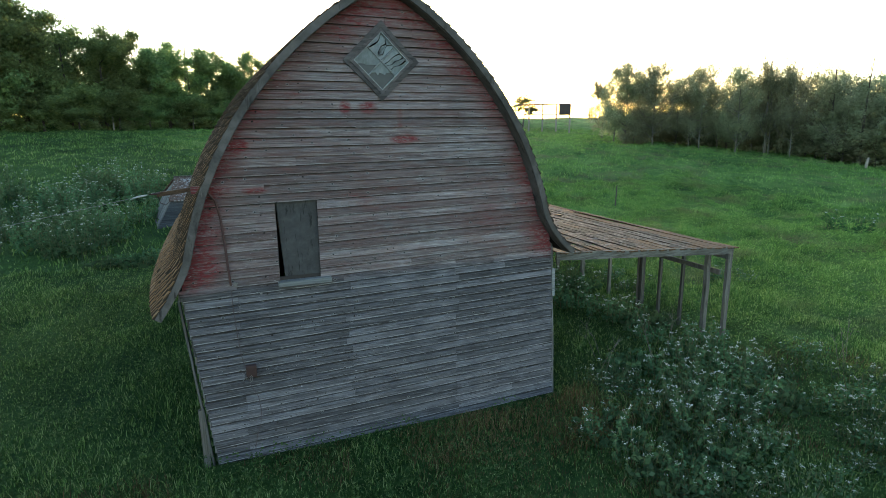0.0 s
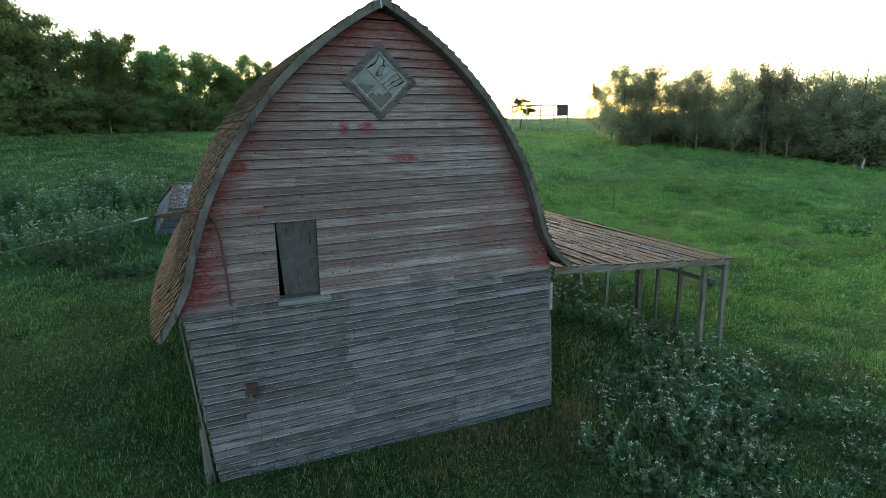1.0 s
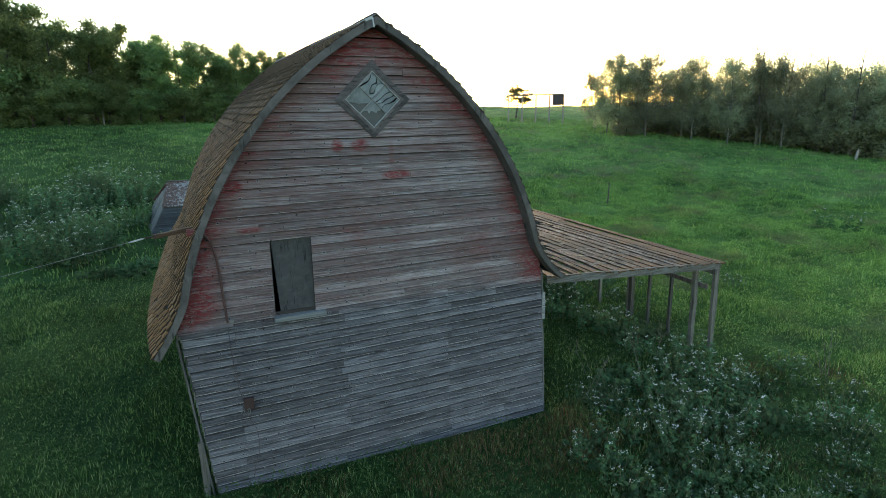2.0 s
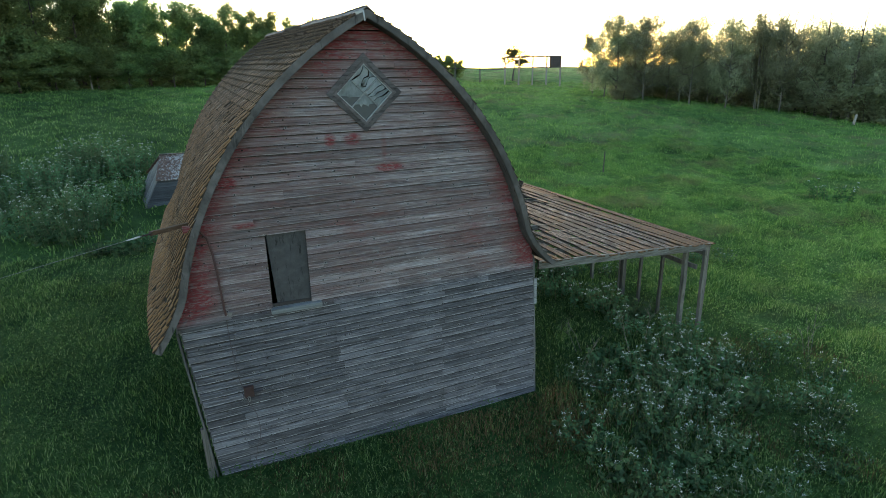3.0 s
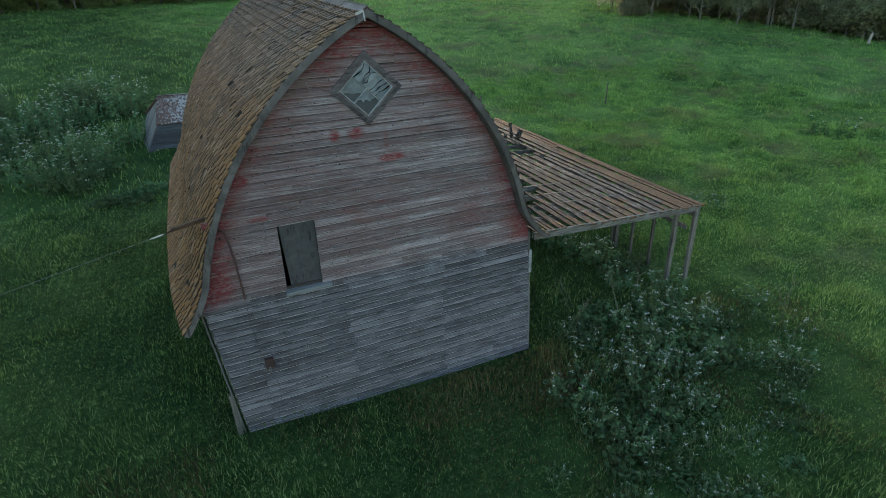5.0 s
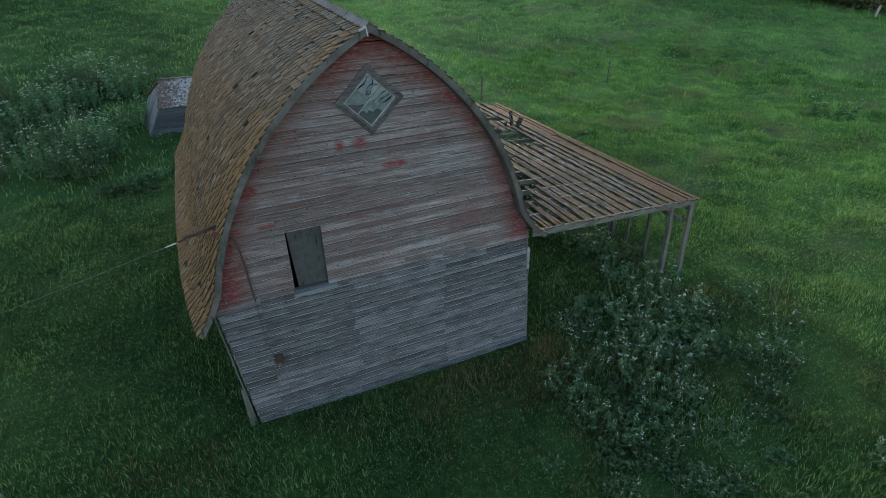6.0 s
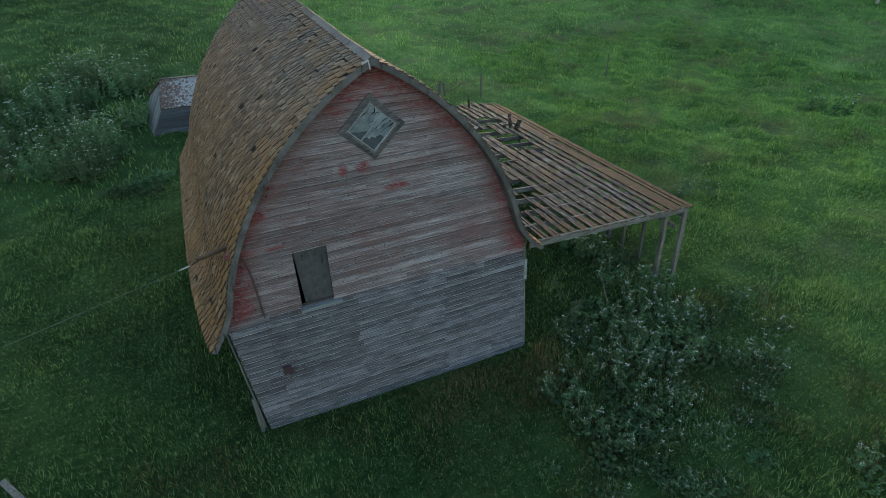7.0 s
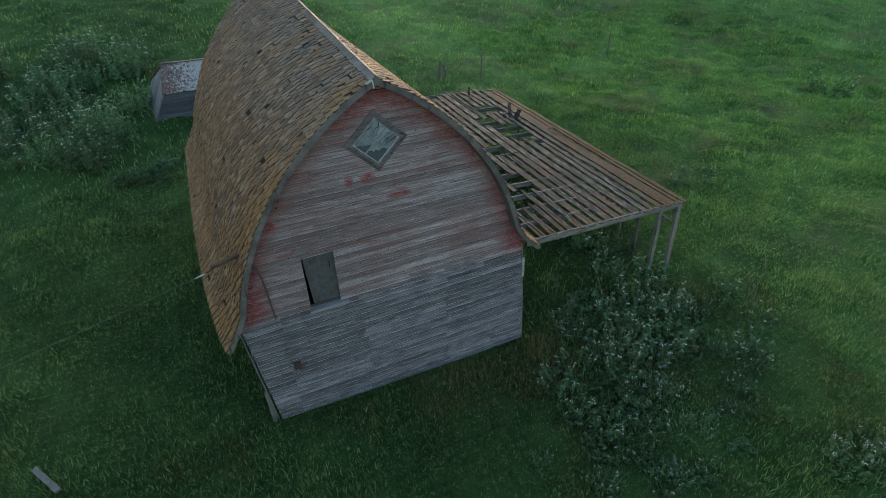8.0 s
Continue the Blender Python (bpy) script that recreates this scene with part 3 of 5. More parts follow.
def settle(side, x, z, y, s):
    """The old roof has moved: the ridge climbs a little to the back, the left eave has sunk and spread. s: 0 at the peak, 1 at the tail."""
    k = RIDGE_RISE * (1 - s) - 0.021 * s if side == "left" else RIDGE_RISE * (1 - s) ** 8 - 0.03 * (1 - (1 - s) ** 8)
    back = max(y, 0.0)
    if side == "left":
        x -= 0.354 * (1 - math.exp(-max(y + 0.25, 0) / 2.1)) * s ** 1.7
    return x, z + k * back


def resample(pts, s):
    seg = np.concatenate([[0], np.cumsum(np.hypot(*np.diff(pts, axis=0).T))])
    return np.stack([np.interp(s, seg, pts[:, 0]), np.interp(s, seg, pts[:, 1])], -1), seg[-1]


def wall_left(z):
    """The left edge of the gable wall at a height."""
    if z < 2.55:
        return 0.03 - 0.098 * z
    if z < 2.9:
        return -0.22 + (z - 2.55) * 0.06
    rr = LEFT_R - 0.10
    return LEFT_C[0] - math.sqrt(max(rr * rr - (z - LEFT_C[1]) ** 2, 0.0)) - 0.10 * min(max((3.5 - z) / 0.6, 0.0), 1.0)


def wall_right(z):
    if z < 2.75:
        return 5.75 - 0.055 * z
    rr = RIGHT_R - 0.10
    flare = 0.15 * min(max((3.45 - z) / 0.4, 0.0), 1.0)
    return min(5.6, RIGHT_C[0] + math.sqrt(max(rr * rr - (z - RIGHT_C[1]) ** 2, 0.0)) + flare)


barn = thing("barn", (2.8, 4.5, 0.0), label="weathered grey barn with arched shingle roof and faded red paint", category="barn")

HATCH = (1.06, 1.64, 2.66, 3.83)  # x0, x1, z0, z1
DIA_X, DIA_Z, DIA_W, DIA_H = 2.645, 5.70, 0.50, 0.49


def dia_reach(z, grow=0.0):
    k = 1 - abs(z - DIA_Z) / (DIA_H + grow)
    return (DIA_W + grow) * k if k > 0 else None


def board_mesh(x00, x01, x10, x11, z0, z1, low, top):
    """One clapboard: bottom edge proud, top edge tucked in; ends cut as the roof or an opening asks."""
    bm = bm_new()
    y0, y1, b = FRONT - low, FRONT - top, FRONT

    def tilt(c):
        return c[0], c[1], c[2] + 0.024 * (c[0] - 1.6) * min(max((6.0 - c[2]) / 2.5, 0), 1)

    lo = [bm.verts.new(tilt(c)) for c in ((x00, b, z0), (x00, y0, z0), (x01, y0, z0), (x01, b, z0))]
    rings = [lo]
    # flat face, then a cove under the next board's edge
    for e, y in ((0.66, y0 + 0.003), (0.74, y0 + 0.014), (1.0, y1)):
        xa, xb, ze = x00 + (x10 - x00) * e, x01 + (x11 - x01) * e, z0 + (z1 - z0) * e
        rings.append([bm.verts.new(tilt(c)) for c in ((xa, b, ze), (xa, y, ze), (xb, y, ze), (xb, b, ze))])
    hi = rings[-1]
    for r, s in zip(rings, rings[1:]):
        for i in range(4):
            bm.faces.new((r[i], r[(i + 1) % 4], s[(i + 1) % 4], s[i]))
    bm.faces.new(lo[::-1])
    bm.faces.new(hi)
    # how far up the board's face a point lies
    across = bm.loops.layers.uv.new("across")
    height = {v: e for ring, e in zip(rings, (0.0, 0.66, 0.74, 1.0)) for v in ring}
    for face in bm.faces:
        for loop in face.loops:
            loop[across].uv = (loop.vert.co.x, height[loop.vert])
    return bm


def build_front_wall():
    # the frame behind the boards: studs and the tie beam
    bm = bm_new()
    for x in np.arange(0.25, 5.6, 0.62):
        if not (HATCH[0] - 0.1 < x < HATCH[1] + 0.1):
            top = 6.6
            while top > 2.6 and not (wall_left(top) + 0.1 < x < wall_right(top) - 0.1):
                top -= 0.05
            if abs(x - DIA_X) < 0.55:
                top = min(top, 5.1)
            beam(bm, (x - 0.0, 0.06, -0.1), (x - 0.02, 0.06, top), 0.05, 0.1, (0, 1, 0))
    wall = part("front_wall", bm, BARE, barn, "grey wooden gable wall with red paint remnants")
    rnd = random.Random(11)
    exposure = 0.1255
    z = -0.12
    row = 0
    while z < 6.62:
        z1 = z + exposure
        zt = min(z1 + 0.0, 6.66)
        l0, r0, l1, r1 = wall_left(z), wall_right(z), wall_left(zt), wall_right(zt)
        if r1 - l1 < 0.08:
            break
        # joints between boards
        if z < 2.55:
            cuts = [c for c in (0.47 + rnd.uniform(-0.02, 0.02) if row % 3 else None, 2.02 + rnd.choice((0.0, 0.05, -0.04)), 3.83 + rnd.choice((0.0, 0.03, -0.03))) if c]
            if rnd.random() < 0.25:
                cuts.append(rnd.uniform(4.3, 5.2))
            if rnd.random() < 0.3:
                cuts.remove(rnd.choice(cuts))
        else:
            cuts = [rnd.uniform(l0 + 0.5, r0 - 0.5) for _ in range(rnd.choice((0, 0, 1, 1)))] if r0 - l0 > 1.6 else []
        spans, edge = [], (l0, l1)
        for c in sorted(cuts):
            if c - edge[0] > 0.25 and r0 - c > 0.2:
                spans.append((edge[0], c - 0.0015, edge[1], c - 0.0015))
                edge = (c + 0.0015, c + 0.0015)
        spans.append((edge[0], r0, edge[1], r1))
        # openings
        zc = (z + zt) / 2
        holes = []
        if HATCH[2] - 0.03 < zc < HATCH[3]:
            holes.append((HATCH[0], HATCH[1], HATCH[0], HATCH[1]))
        d0, d1 = dia_reach(z), dia_reach(zt)
        if max(d0 or 0, d1 or 0) > 0.1:
            d0, d1 = d0 or 0.0, d1 or 0.0
            holes.append((DIA_X - d0, DIA_X + d0, DIA_X - d1, DIA_X + d1))
        for h in holes:
            out = []
            for a0, b0, a1, b1 in spans:
                if b0 <= h[0] or a0 >= h[1]:
                    out.append((a0, b0, a1, b1))
                    continue
                if h[0] - a0 > 0.03:
                    out.append((a0, h[0], a1, h[2]))
                if b0 - h[1] > 0.03:
                    out.append((h[1], b0, h[3], b1))
            spans = out
        for a0, b0, a1, b1 in spans:
            if z < 2.5:  # ragged ends at the corners
                if a0 == l0:
                    j = rnd.uniform(-0.015, 0.02)
                    a0, a1 = a0 + j, a1 + j
                if b0 == r0:
                    j = rnd.uniform(-0.02, 0.012)
                    b0, b1 = b0 + j, b1 + j
            sag = rnd.uniform(-0.004, 0.004)
            warp = rnd.uniform(0.0, 0.006)
            bm = board_mesh(a0, b0, a1, b1, z + sag + (rnd.choice((0.006, 0.008, 0.012)) if z > 2.5 else rnd.choice((0.012, 0.016, 0.021))), zt + sag * 0.5 - 0.001, 0.032 + warp, 0.012)
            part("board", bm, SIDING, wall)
        z, row = z1, row + 1
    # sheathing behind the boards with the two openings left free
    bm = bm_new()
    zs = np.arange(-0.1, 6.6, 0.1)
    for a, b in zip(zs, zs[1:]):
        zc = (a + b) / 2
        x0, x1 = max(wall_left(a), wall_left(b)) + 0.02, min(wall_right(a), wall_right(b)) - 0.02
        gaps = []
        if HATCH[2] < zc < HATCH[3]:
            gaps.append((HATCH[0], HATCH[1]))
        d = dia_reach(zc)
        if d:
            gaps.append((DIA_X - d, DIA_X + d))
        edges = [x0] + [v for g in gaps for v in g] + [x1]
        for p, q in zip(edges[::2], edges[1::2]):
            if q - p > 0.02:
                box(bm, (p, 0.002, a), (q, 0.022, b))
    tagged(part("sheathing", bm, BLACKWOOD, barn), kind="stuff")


build_front_wall()


def build_barn_shell():
    # side walls, back wall and the packed floor
    for name, foot, top, out in (("left_wall", 0.03, -0.22, -1), ("right_wall", 5.75, 5.60, 1)):
        bm = bm_new()
        beam(bm, (top, FRONT, 2.55 if out < 0 else 2.75), (top, BACK, 2.4 if out < 0 else 2.6), 0.1, 0.12)
        w = part(name, bm, BARE, barn)
        z = -0.1
        ztop = 2.62 if out < 0 else 2.85
        while z < ztop:
            zt = min(z + 0.127, ztop)
            f0, f1 = z / 2.6, zt / 2.6
            xa, xb = foot + (top - foot) * f0, foot + (top - foot) * f1
            bm = bm_new()
            vs = [bm.verts.new(c) for c in ((xa, FRONT + 0.004, z), (xa + out * 0.03, FRONT + 0.004, z), (xb + out * 0.012, FRONT + 0.004, zt), (xb, FRONT + 0.004, zt))]
            we = [bm.verts.new((v.co.x, BACK, v.co.z - 0.018 * BACK * max(v.co.z, 0) / 2.6)) for v in vs]
            for i in range(4):
                bm.faces.new((vs[i], vs[(i + 1) % 4], we[(i + 1) % 4], we[i]))
            bm.faces.new(vs[::-1])
            bm.faces.new(we)
            part("board", bm, BARE, w)
            z = zt
    bm = bm_new()
    zs = np.arange(-0.1, 6.7, 0.125)
    for a, b in zip(zs, zs[1:]):
        x0, x1 = max(wall_left(a), wall_left(b)), min(wall_right(a), wall_right(b))
        if x1 - x0 > 0.05:
            box(bm, (x0, BACK - 0.03, a - 0.003 * BACK), (x1, BACK, b - 0.004 - 0.003 * BACK))
    part("back_wall", bm, BARE, barn)
    bm = bm_new()
    box(bm, (0.06, 0.05, -0.2), (5.7, BACK - 0.05, 0.05))
    part("floor", bm, SOIL, barn)
    # corner boards
    for a, b in (((-0.035, 0.05, -0.12), (-0.27, 0.05, 2.5)), ((5.79, 0.05, -0.12), (5.645, 0.05, 2.75))):
        bm = bm_new()
        beam(bm, a, b, 0.028, 0.10, (0, 1, 0), 0.006, 6)
        part("corner_board", bm, BARE, barn)


build_barn_shell()


def build_roof():
    bm = bm_new()
    for side in ("left", "right"):
        outer, inner = profile(side, 0.03), profile(side, 0.09)
        steps = [-OVER + 0.03, 0.0, 0.6, 1.3, 2.2, 3.4, 5.0, 7.4, BACK + 0.2]
        count = len(outer) - 1
        for k, (p, q, i, j) in enumerate(zip(outer, outer[1:], inner, inner[1:])):
            loops = []
            for y in steps:
                loop = []
                for (x, z), f in ((p, k), (q, k + 1), (j, k + 1), (i, k)):
                    xs, zs = settle(side, x, z, y, f / count)
                    loop.append(bm.verts.new((xs, y, zs)))
                loops.append(loop)
            for a, b in zip(loops, loops[1:]):
                for c in range(4):
                    bm.faces.new((a[c], a[(c + 1) % 4], b[(c + 1) % 4], b[c]))
            bm.faces.new(loops[0][::-1])
            bm.faces.new(loops[-1])
    bmesh.ops.remove_doubles(bm, verts=bm.verts[:], dist=0.0005)
    roof = part("roof", bm, UNDERLAY, barn, "arched roof of worn cedar shingles with orange lichen")

    # shingles: courses from the eave upwards
    course, thick = 0.142, 0.032
    rnd = random.Random(5)
    shapes = []
    for k in range(8):
        w = 0.095 + 0.02 * k
        L = course * 1.1
        s = [(-w / 2, 0, 0), (w / 2, 0, 0), (w / 2, L, -0.004), (-w / 2, L, -0.004)]
        t = [(x, y, z + (thick if y == 0 else 0.004)) for x, y, z in s]
        v = np.array(s + t) + np.array([(rnd.uniform(-0.002, 0.002), rnd.uniform(-0.006, 0.006), rnd.uniform(-0.001, 0.003)) for _ in range(8)])
        f = np.array([(4, 5, 6, 7), (0, 1, 5, 4), (1, 2, 6, 5), (3, 0, 4, 7)])
        shapes.append((w, v, f))
    pieces = [mesh_of("shingle", v, f, (SHINGLE, SHINGLE_EDGE, SHINGLE_BUTT)) for _, v, f in shapes]
    for me in pieces:
        me.polygons.foreach_set("material_index", np.array([0, 2, 1, 1], dtype=np.int32))
    verts, faces, count = [], [], 0
    for side in ("left", "right"):
        pts = profile(side, 0.022)
        _, length = resample(pts, np.array([0.0]))
        rows = int(length / course)
        for r in range(rows + 1):
            s = length - r * course
            if s < 0.10:
                break
            y = -OVER + rnd.uniform(-0.004, 0.02)
            here, _ = resample(pts, np.array([s, max(s - 0.1, 0.0)]))
            d = here[1] - here[0]
            if np.hypot(*d) < 0.02:
                d = pts[0] - pts[1]
            d = d / np.hypot(*d)
            along = Vector((d[0], 0, d[1]))
            across = Vector((0, -1, 0)) if side == "left" else Vector((0, 1, 0))
            out = across.cross(along)
            base = Matrix((across, along, out)).transposed()
            while y < BACK + 0.2:
                k = rnd.randrange(8)
                w = shapes[k][0]
                yc = y + w / 2
                y += w + rnd.choice((0.006, 0.010, 0.016, 0.026))
                if rnd.random() < 0.006:
                    continue
                slip = rnd.uniform(-0.006, 0.005) - (0.05 if rnd.random() < 0.02 else 0)
                lift = rnd.uniform(0.0, 0.012) + (0.02 if rnd.random() < 0.1 else 0)
                c = here[0] + d * slip
                c = settle(side, c[0], c[1], yc, min(s / length, 1.0))
                m = Matrix.Translation((c[0], yc, c[1])) @ (base @ Euler((-lift * 3, 0, rnd.uniform(-0.03, 0.03))).to_matrix()).to_4x4()
                if side == "left" and yc < 0.75:
                    part("shingle", pieces[k], SHINGLE, roof, at=m)
                else:
                    mm = np.array(m)
                    v = shapes[k][1] @ mm[:3, :3].T + mm[:3, 3]
                    verts.append(v)
                    faces.append(shapes[k][2] + count)
                    count += 8
    cover = mesh_of("shingle_cover", np.concatenate(verts), np.concatenate(faces), (SHINGLE_MASS, SHINGLE_EDGE, SHINGLE_BUTT))
    cover.polygons.foreach_set("material_index", np.tile(np.array([0, 2, 1, 1], dtype=np.int32), len(faces)))
    mass = part("shingle_cover", cover, SHINGLE_MASS, roof)
    tagged(mass, kind="stuff")

    # curved barge boards at the gable and the fascia under the tails
    for side in ("left", "right"):
        for y0, y1 in ((-OVER, -OVER + 0.035), (BACK + 0.17, BACK + 0.2)):
            bm = bm_new()
            o, i = profile(side, 0.012), profile(side, 0.108)
            rings = []
            for k, (p, q) in enumerate(zip(o, i)):
                p, q = settle(side, *p, y0, k / (len(o) - 1)), settle(side, *q, y0, k / (len(o) - 1))
                rings.append([bm.verts.new((p[0], y0, p[1])), bm.verts.new((q[0], y0, q[1])), bm.verts.new((q[0], y1, q[1])), bm.verts.new((p[0], y1, p[1]))])
            for a, b in zip(rings, rings[1:]):
                for k in range(4):
                    bm.faces.new((a[k], a[(k + 1) % 4], b[(k + 1) % 4], b[k]))
            bm.faces.new(rings[0][::-1])
            bm.faces.new(rings[-1])
            part("barge_board", bm, BARGE, barn, "curved grey barge board")
    # soffit strip between the wall and the barge board
    for side in ("left", "right"):
        bm = bm_new()
        o, i = profile(side, 0.095), profile(side, 0.115)
        for (p, q), (a, b) in zip(zip(o, o[1:]), zip(i, i[1:])):
            vs = [bm.verts.new((x, y, z)) for y in (-OVER + 0.037, 0.0) for x, z in (p, q, b, a)]
            for f in ((0, 1, 2, 3), (7, 6, 5, 4), (0, 4, 5, 1), (1, 5, 6, 2), (2, 6, 7, 3), (3, 7, 4, 0)):
                bm.faces.new([vs[k] for k in f])
        bmesh.ops.remove_doubles(bm, verts=bm.verts[:], dist=0.0005)
        part("soffit", bm, BARGE, barn)
    # ridge boards
    px, pz = profile("left")[0]
    rnd = random.Random(3)
    y = -OVER + 0.01
    while y < BACK + 0.1:
        L = rnd.uniform(1.0, 1.5)
        for sgn in (-1, 1):
            if rnd.random() < 0.12 and y > 1:
                continue
            bm = bm_new()
            slope = 0.78
            a = Vector((px, y, pz + 0.018))
            mid = a + Vector((sgn * 0.045 - (0.014 if sgn > 0 else 0), 0, -0.045 * slope + RIDGE_RISE * max(y, 0) + (0.016 if sgn > 0 else 0)))
            beam(bm, mid, mid + Vector((0, L - 0.02, rnd.uniform(-0.012, 0.012) + RIDGE_RISE * (L if y > 0 else max(L + y, 0)))), 0.11, 0.014, (sgn * 0.6, 0, 0.8), 0.003, 3)
            part("ridge_board", bm, PLANK_X if y > 0.6 else BARGE, roof)
        y += L


build_roof()


def build_flashing():
    """A torn scrap of pale metal on the roof's edge beside the peak."""
    pts = profile("left")
    a, b = Vector((pts[1][0], -OVER - 0.012, pts[1][1] + 0.012)), Vector((pts[0][0] - 0.06, -OVER - 0.012, pts[0][1] - 0.035))
    bm = bm_new()
    beam(bm, a, b, 0.006, 0.035, (0, 0, 1), 0.004, 3)
    beam(bm, b + Vector((0, -0.004, 0)), b + Vector((0.015, -0.01, -0.13)), 0.018, 0.005, (0, 1, 0), 0.003, 3)
    part("flashing", bm, METALCAP, barn, "torn pale metal flashing")


build_flashing()


def build_hatch():
    x0, x1, z0, z1 = HATCH
    hatch = part("hatch", bm_box((x0 + 0.012, 0.03, z0 - 0.03), (x1 + 0.06, 0.05, z1 + 0.06), Matrix.Translation((x0, 0, z1)) @ Matrix.Rotation(radians(-3.4), 4, "Y") @ Matrix.Translation((-x0, 0, -z1))), PLY, barn, "grey plank panel hanging crooked in the loft opening")
    for a, b, mat in (((x0 - 0.02, 0.0, z0 - 0.02), (x0 + 0.004, 0.027, z1 + 0.02), BLACKWOOD), ((x1 - 0.004, 0.0, z0 - 0.02), (x1 + 0.02, 0.027, z1 + 0.02), BLACKWOOD), ((x0 + 0.006, 0.001, z1 + 0.002), (x1 - 0.006, 0.026, z1 + 0.022), BLACKWOOD)):
        part("hatch_jamb", bm_box(a, b), mat, barn)
    bm = bm_new()
    box(bm, (x0 - 0.03, -0.12, z0 - 0.085), (x1 + 0.14, 0.02, z0 - 0.012), Matrix.Translation((x0, 0, z0)) @ Matrix.Rotation(radians(-0.4), 4, "Y") @ Matrix.Translation((-x0, 0, -z0)), 0.008)
    part("hatch_sill", bm, TRIM, barn, "pale wooden sill")


def bm_box(a, b, m=None, bevel=0.004):
    bm = bm_new()
    box(bm, a, b, m, bevel)
    return bm


build_hatch()


def build_diamond():
    win = part("diamond_window", bm_diamond(0.455, 0.396, -0.058, -0.02), CASING, barn, "diamond gable window with four cracked panes")
    c = Matrix.Translation((DIA_X, 0, DIA_Z)) @ Matrix.Diagonal((1.0, 1.0, 0.98, 1)) @ Matrix.Rotation(radians(45), 4, "Y")
    h = 0.284
    r = 0.49
    corners = [(DIA_X, DIA_Z + r * 0.98), (DIA_X + r, DIA_Z), (DIA_X, DIA_Z - r * 0.98), (DIA_X - r, DIA_Z)]
    for k in range(4):
        p, q = Vector((corners[k][0], -0.045, corners[k][1])), Vector((corners[(k + 1) % 4][0], -0.045, corners[(k + 1) % 4][1]))
        d = (q - p).normalized()
        reach = 0.05 if k % 2 else -0.04
        bm = bm_new()
        beam(bm, p - d * reach, q + d * reach, 0.088, 0.02 + 0.004 * (k % 2), (0, 1, 0), 0.002, 3)
        part("casing_board", bm, CASING, win)
    part("stop", bm_diamond(0.406, 0.39, -0.064, -0.018), TRIM, win)
    part("back_band", bm_diamond(0.472, 0.456, -0.066, -0.02), CASING, win)
    for a, b in (((-h, -0.05, -0.009), (h, -0.022, 0.009)), ((-0.009, -0.0485, -h), (0.009, -0.0235, h))):
        part("muntin", bm_box(a, b, c, 0.003), TRIM, win)
    rnd = random.Random(2)
    for i, (sx, sz) in enumerate(((-1, -1), (1, -1), (-1, 1), (1, 1))):
        bm = bm_new()
        lo, hi = 0.013, h
        if i in (2, 3):  # broken: long shards with jagged gaps between them
            shards, left_edge, g = [], [(lo, lo), (lo, hi)], hi - lo
            cuts = (0.24, 0.45, 0.7) if i == 3 else (0.2, 0.42, 0.76)
            for cut in cuts:
                zig = [(lo + g * (cut + 0.06 * rnd.uniform(-1, 1) * (k > 0) + rnd.choice((-0.05, 0.05, 0.08)) * (k - 2)), lo + g * k / 4) for k in range(5)]
                shards.append([left_edge[0]] + zig + [left_edge[-1]] if len(left_edge) == 2 else left_edge[::-1] + zig)
                left_edge = [(min(x + g * 0.07 * rnd.uniform(0.0, 1.3), hi), z) for x, z in zig]
            shards.append(left_edge[::-1] + [(hi, lo), (hi, hi)])
        elif i == 1:  # only the upper corner of the old pane is left
            shards = [[(lo, lo), (0.2, lo), (0.16, 0.07), (0.17, 0.1), (0.09, 0.13), (0.1, 0.18), (0.05, 0.17), (lo, 0.215)]]
        else:  # the lower half is gone
            shards = [[(lo, lo), (hi, lo), (hi, hi), (hi - 0.05, hi), (0.15, 0.21), (0.12, 0.2), (lo, lo + 0.07)]]
        for s in shards:
            front = [bm.verts.new((sx * x, -0.034, sz * z)) for x, z in s]
            back = [bm.verts.new((sx * x, -0.031, sz * z)) for x, z in s]
            bm.faces.new(front)
            bm.faces.new(back[::-1])
            for k in range(len(s)):
                j = (k + 1) % len(s)
                bm.faces.new((front[k], back[k], back[j], front[j]))
        bmesh.ops.recalc_face_normals(bm, faces=bm.faces[:])
        bmesh.ops.transform(bm, matrix=c, verts=bm.verts[:])
        part("pane", bm, GLASS, win)
    # grimy panes set behind the two broken ones below
    for sx, sz in ((-1, -1), (1, -1)):
        part("back_pane", bm_box((min(0, sx * h), -0.026, min(0, sz * h)), (max(0, sx * h), -0.023, max(0, sz * h)), c, 0.0), GRIME, win)


def bm_diamond(r1, r0, y0, y1):
    """A diamond frame with mitred corners between two sizes."""
    bm = bm_new()
    rings = []
    for sx, sz in ((0, 1), (1, 0), (0, -1), (-1, 0)):
        ring = []
        for r, y in ((r1, y0), (r0, y0), (r0, y1), (r1, y1)):
            ring.append(bm.verts.new((DIA_X + sx * r, y, DIA_Z + sz * r * 0.98)))
        rings.append(ring)
    for i in range(4):
        a, b = rings[i], rings[(i + 1) % 4]
        for k in range(4):
            bm.faces.new((a[k], b[k], b[(k + 1) % 4], a[(k + 1) % 4]))
    bmesh.ops.recalc_face_normals(bm, faces=bm.faces[:])
    return bm


build_diamond()


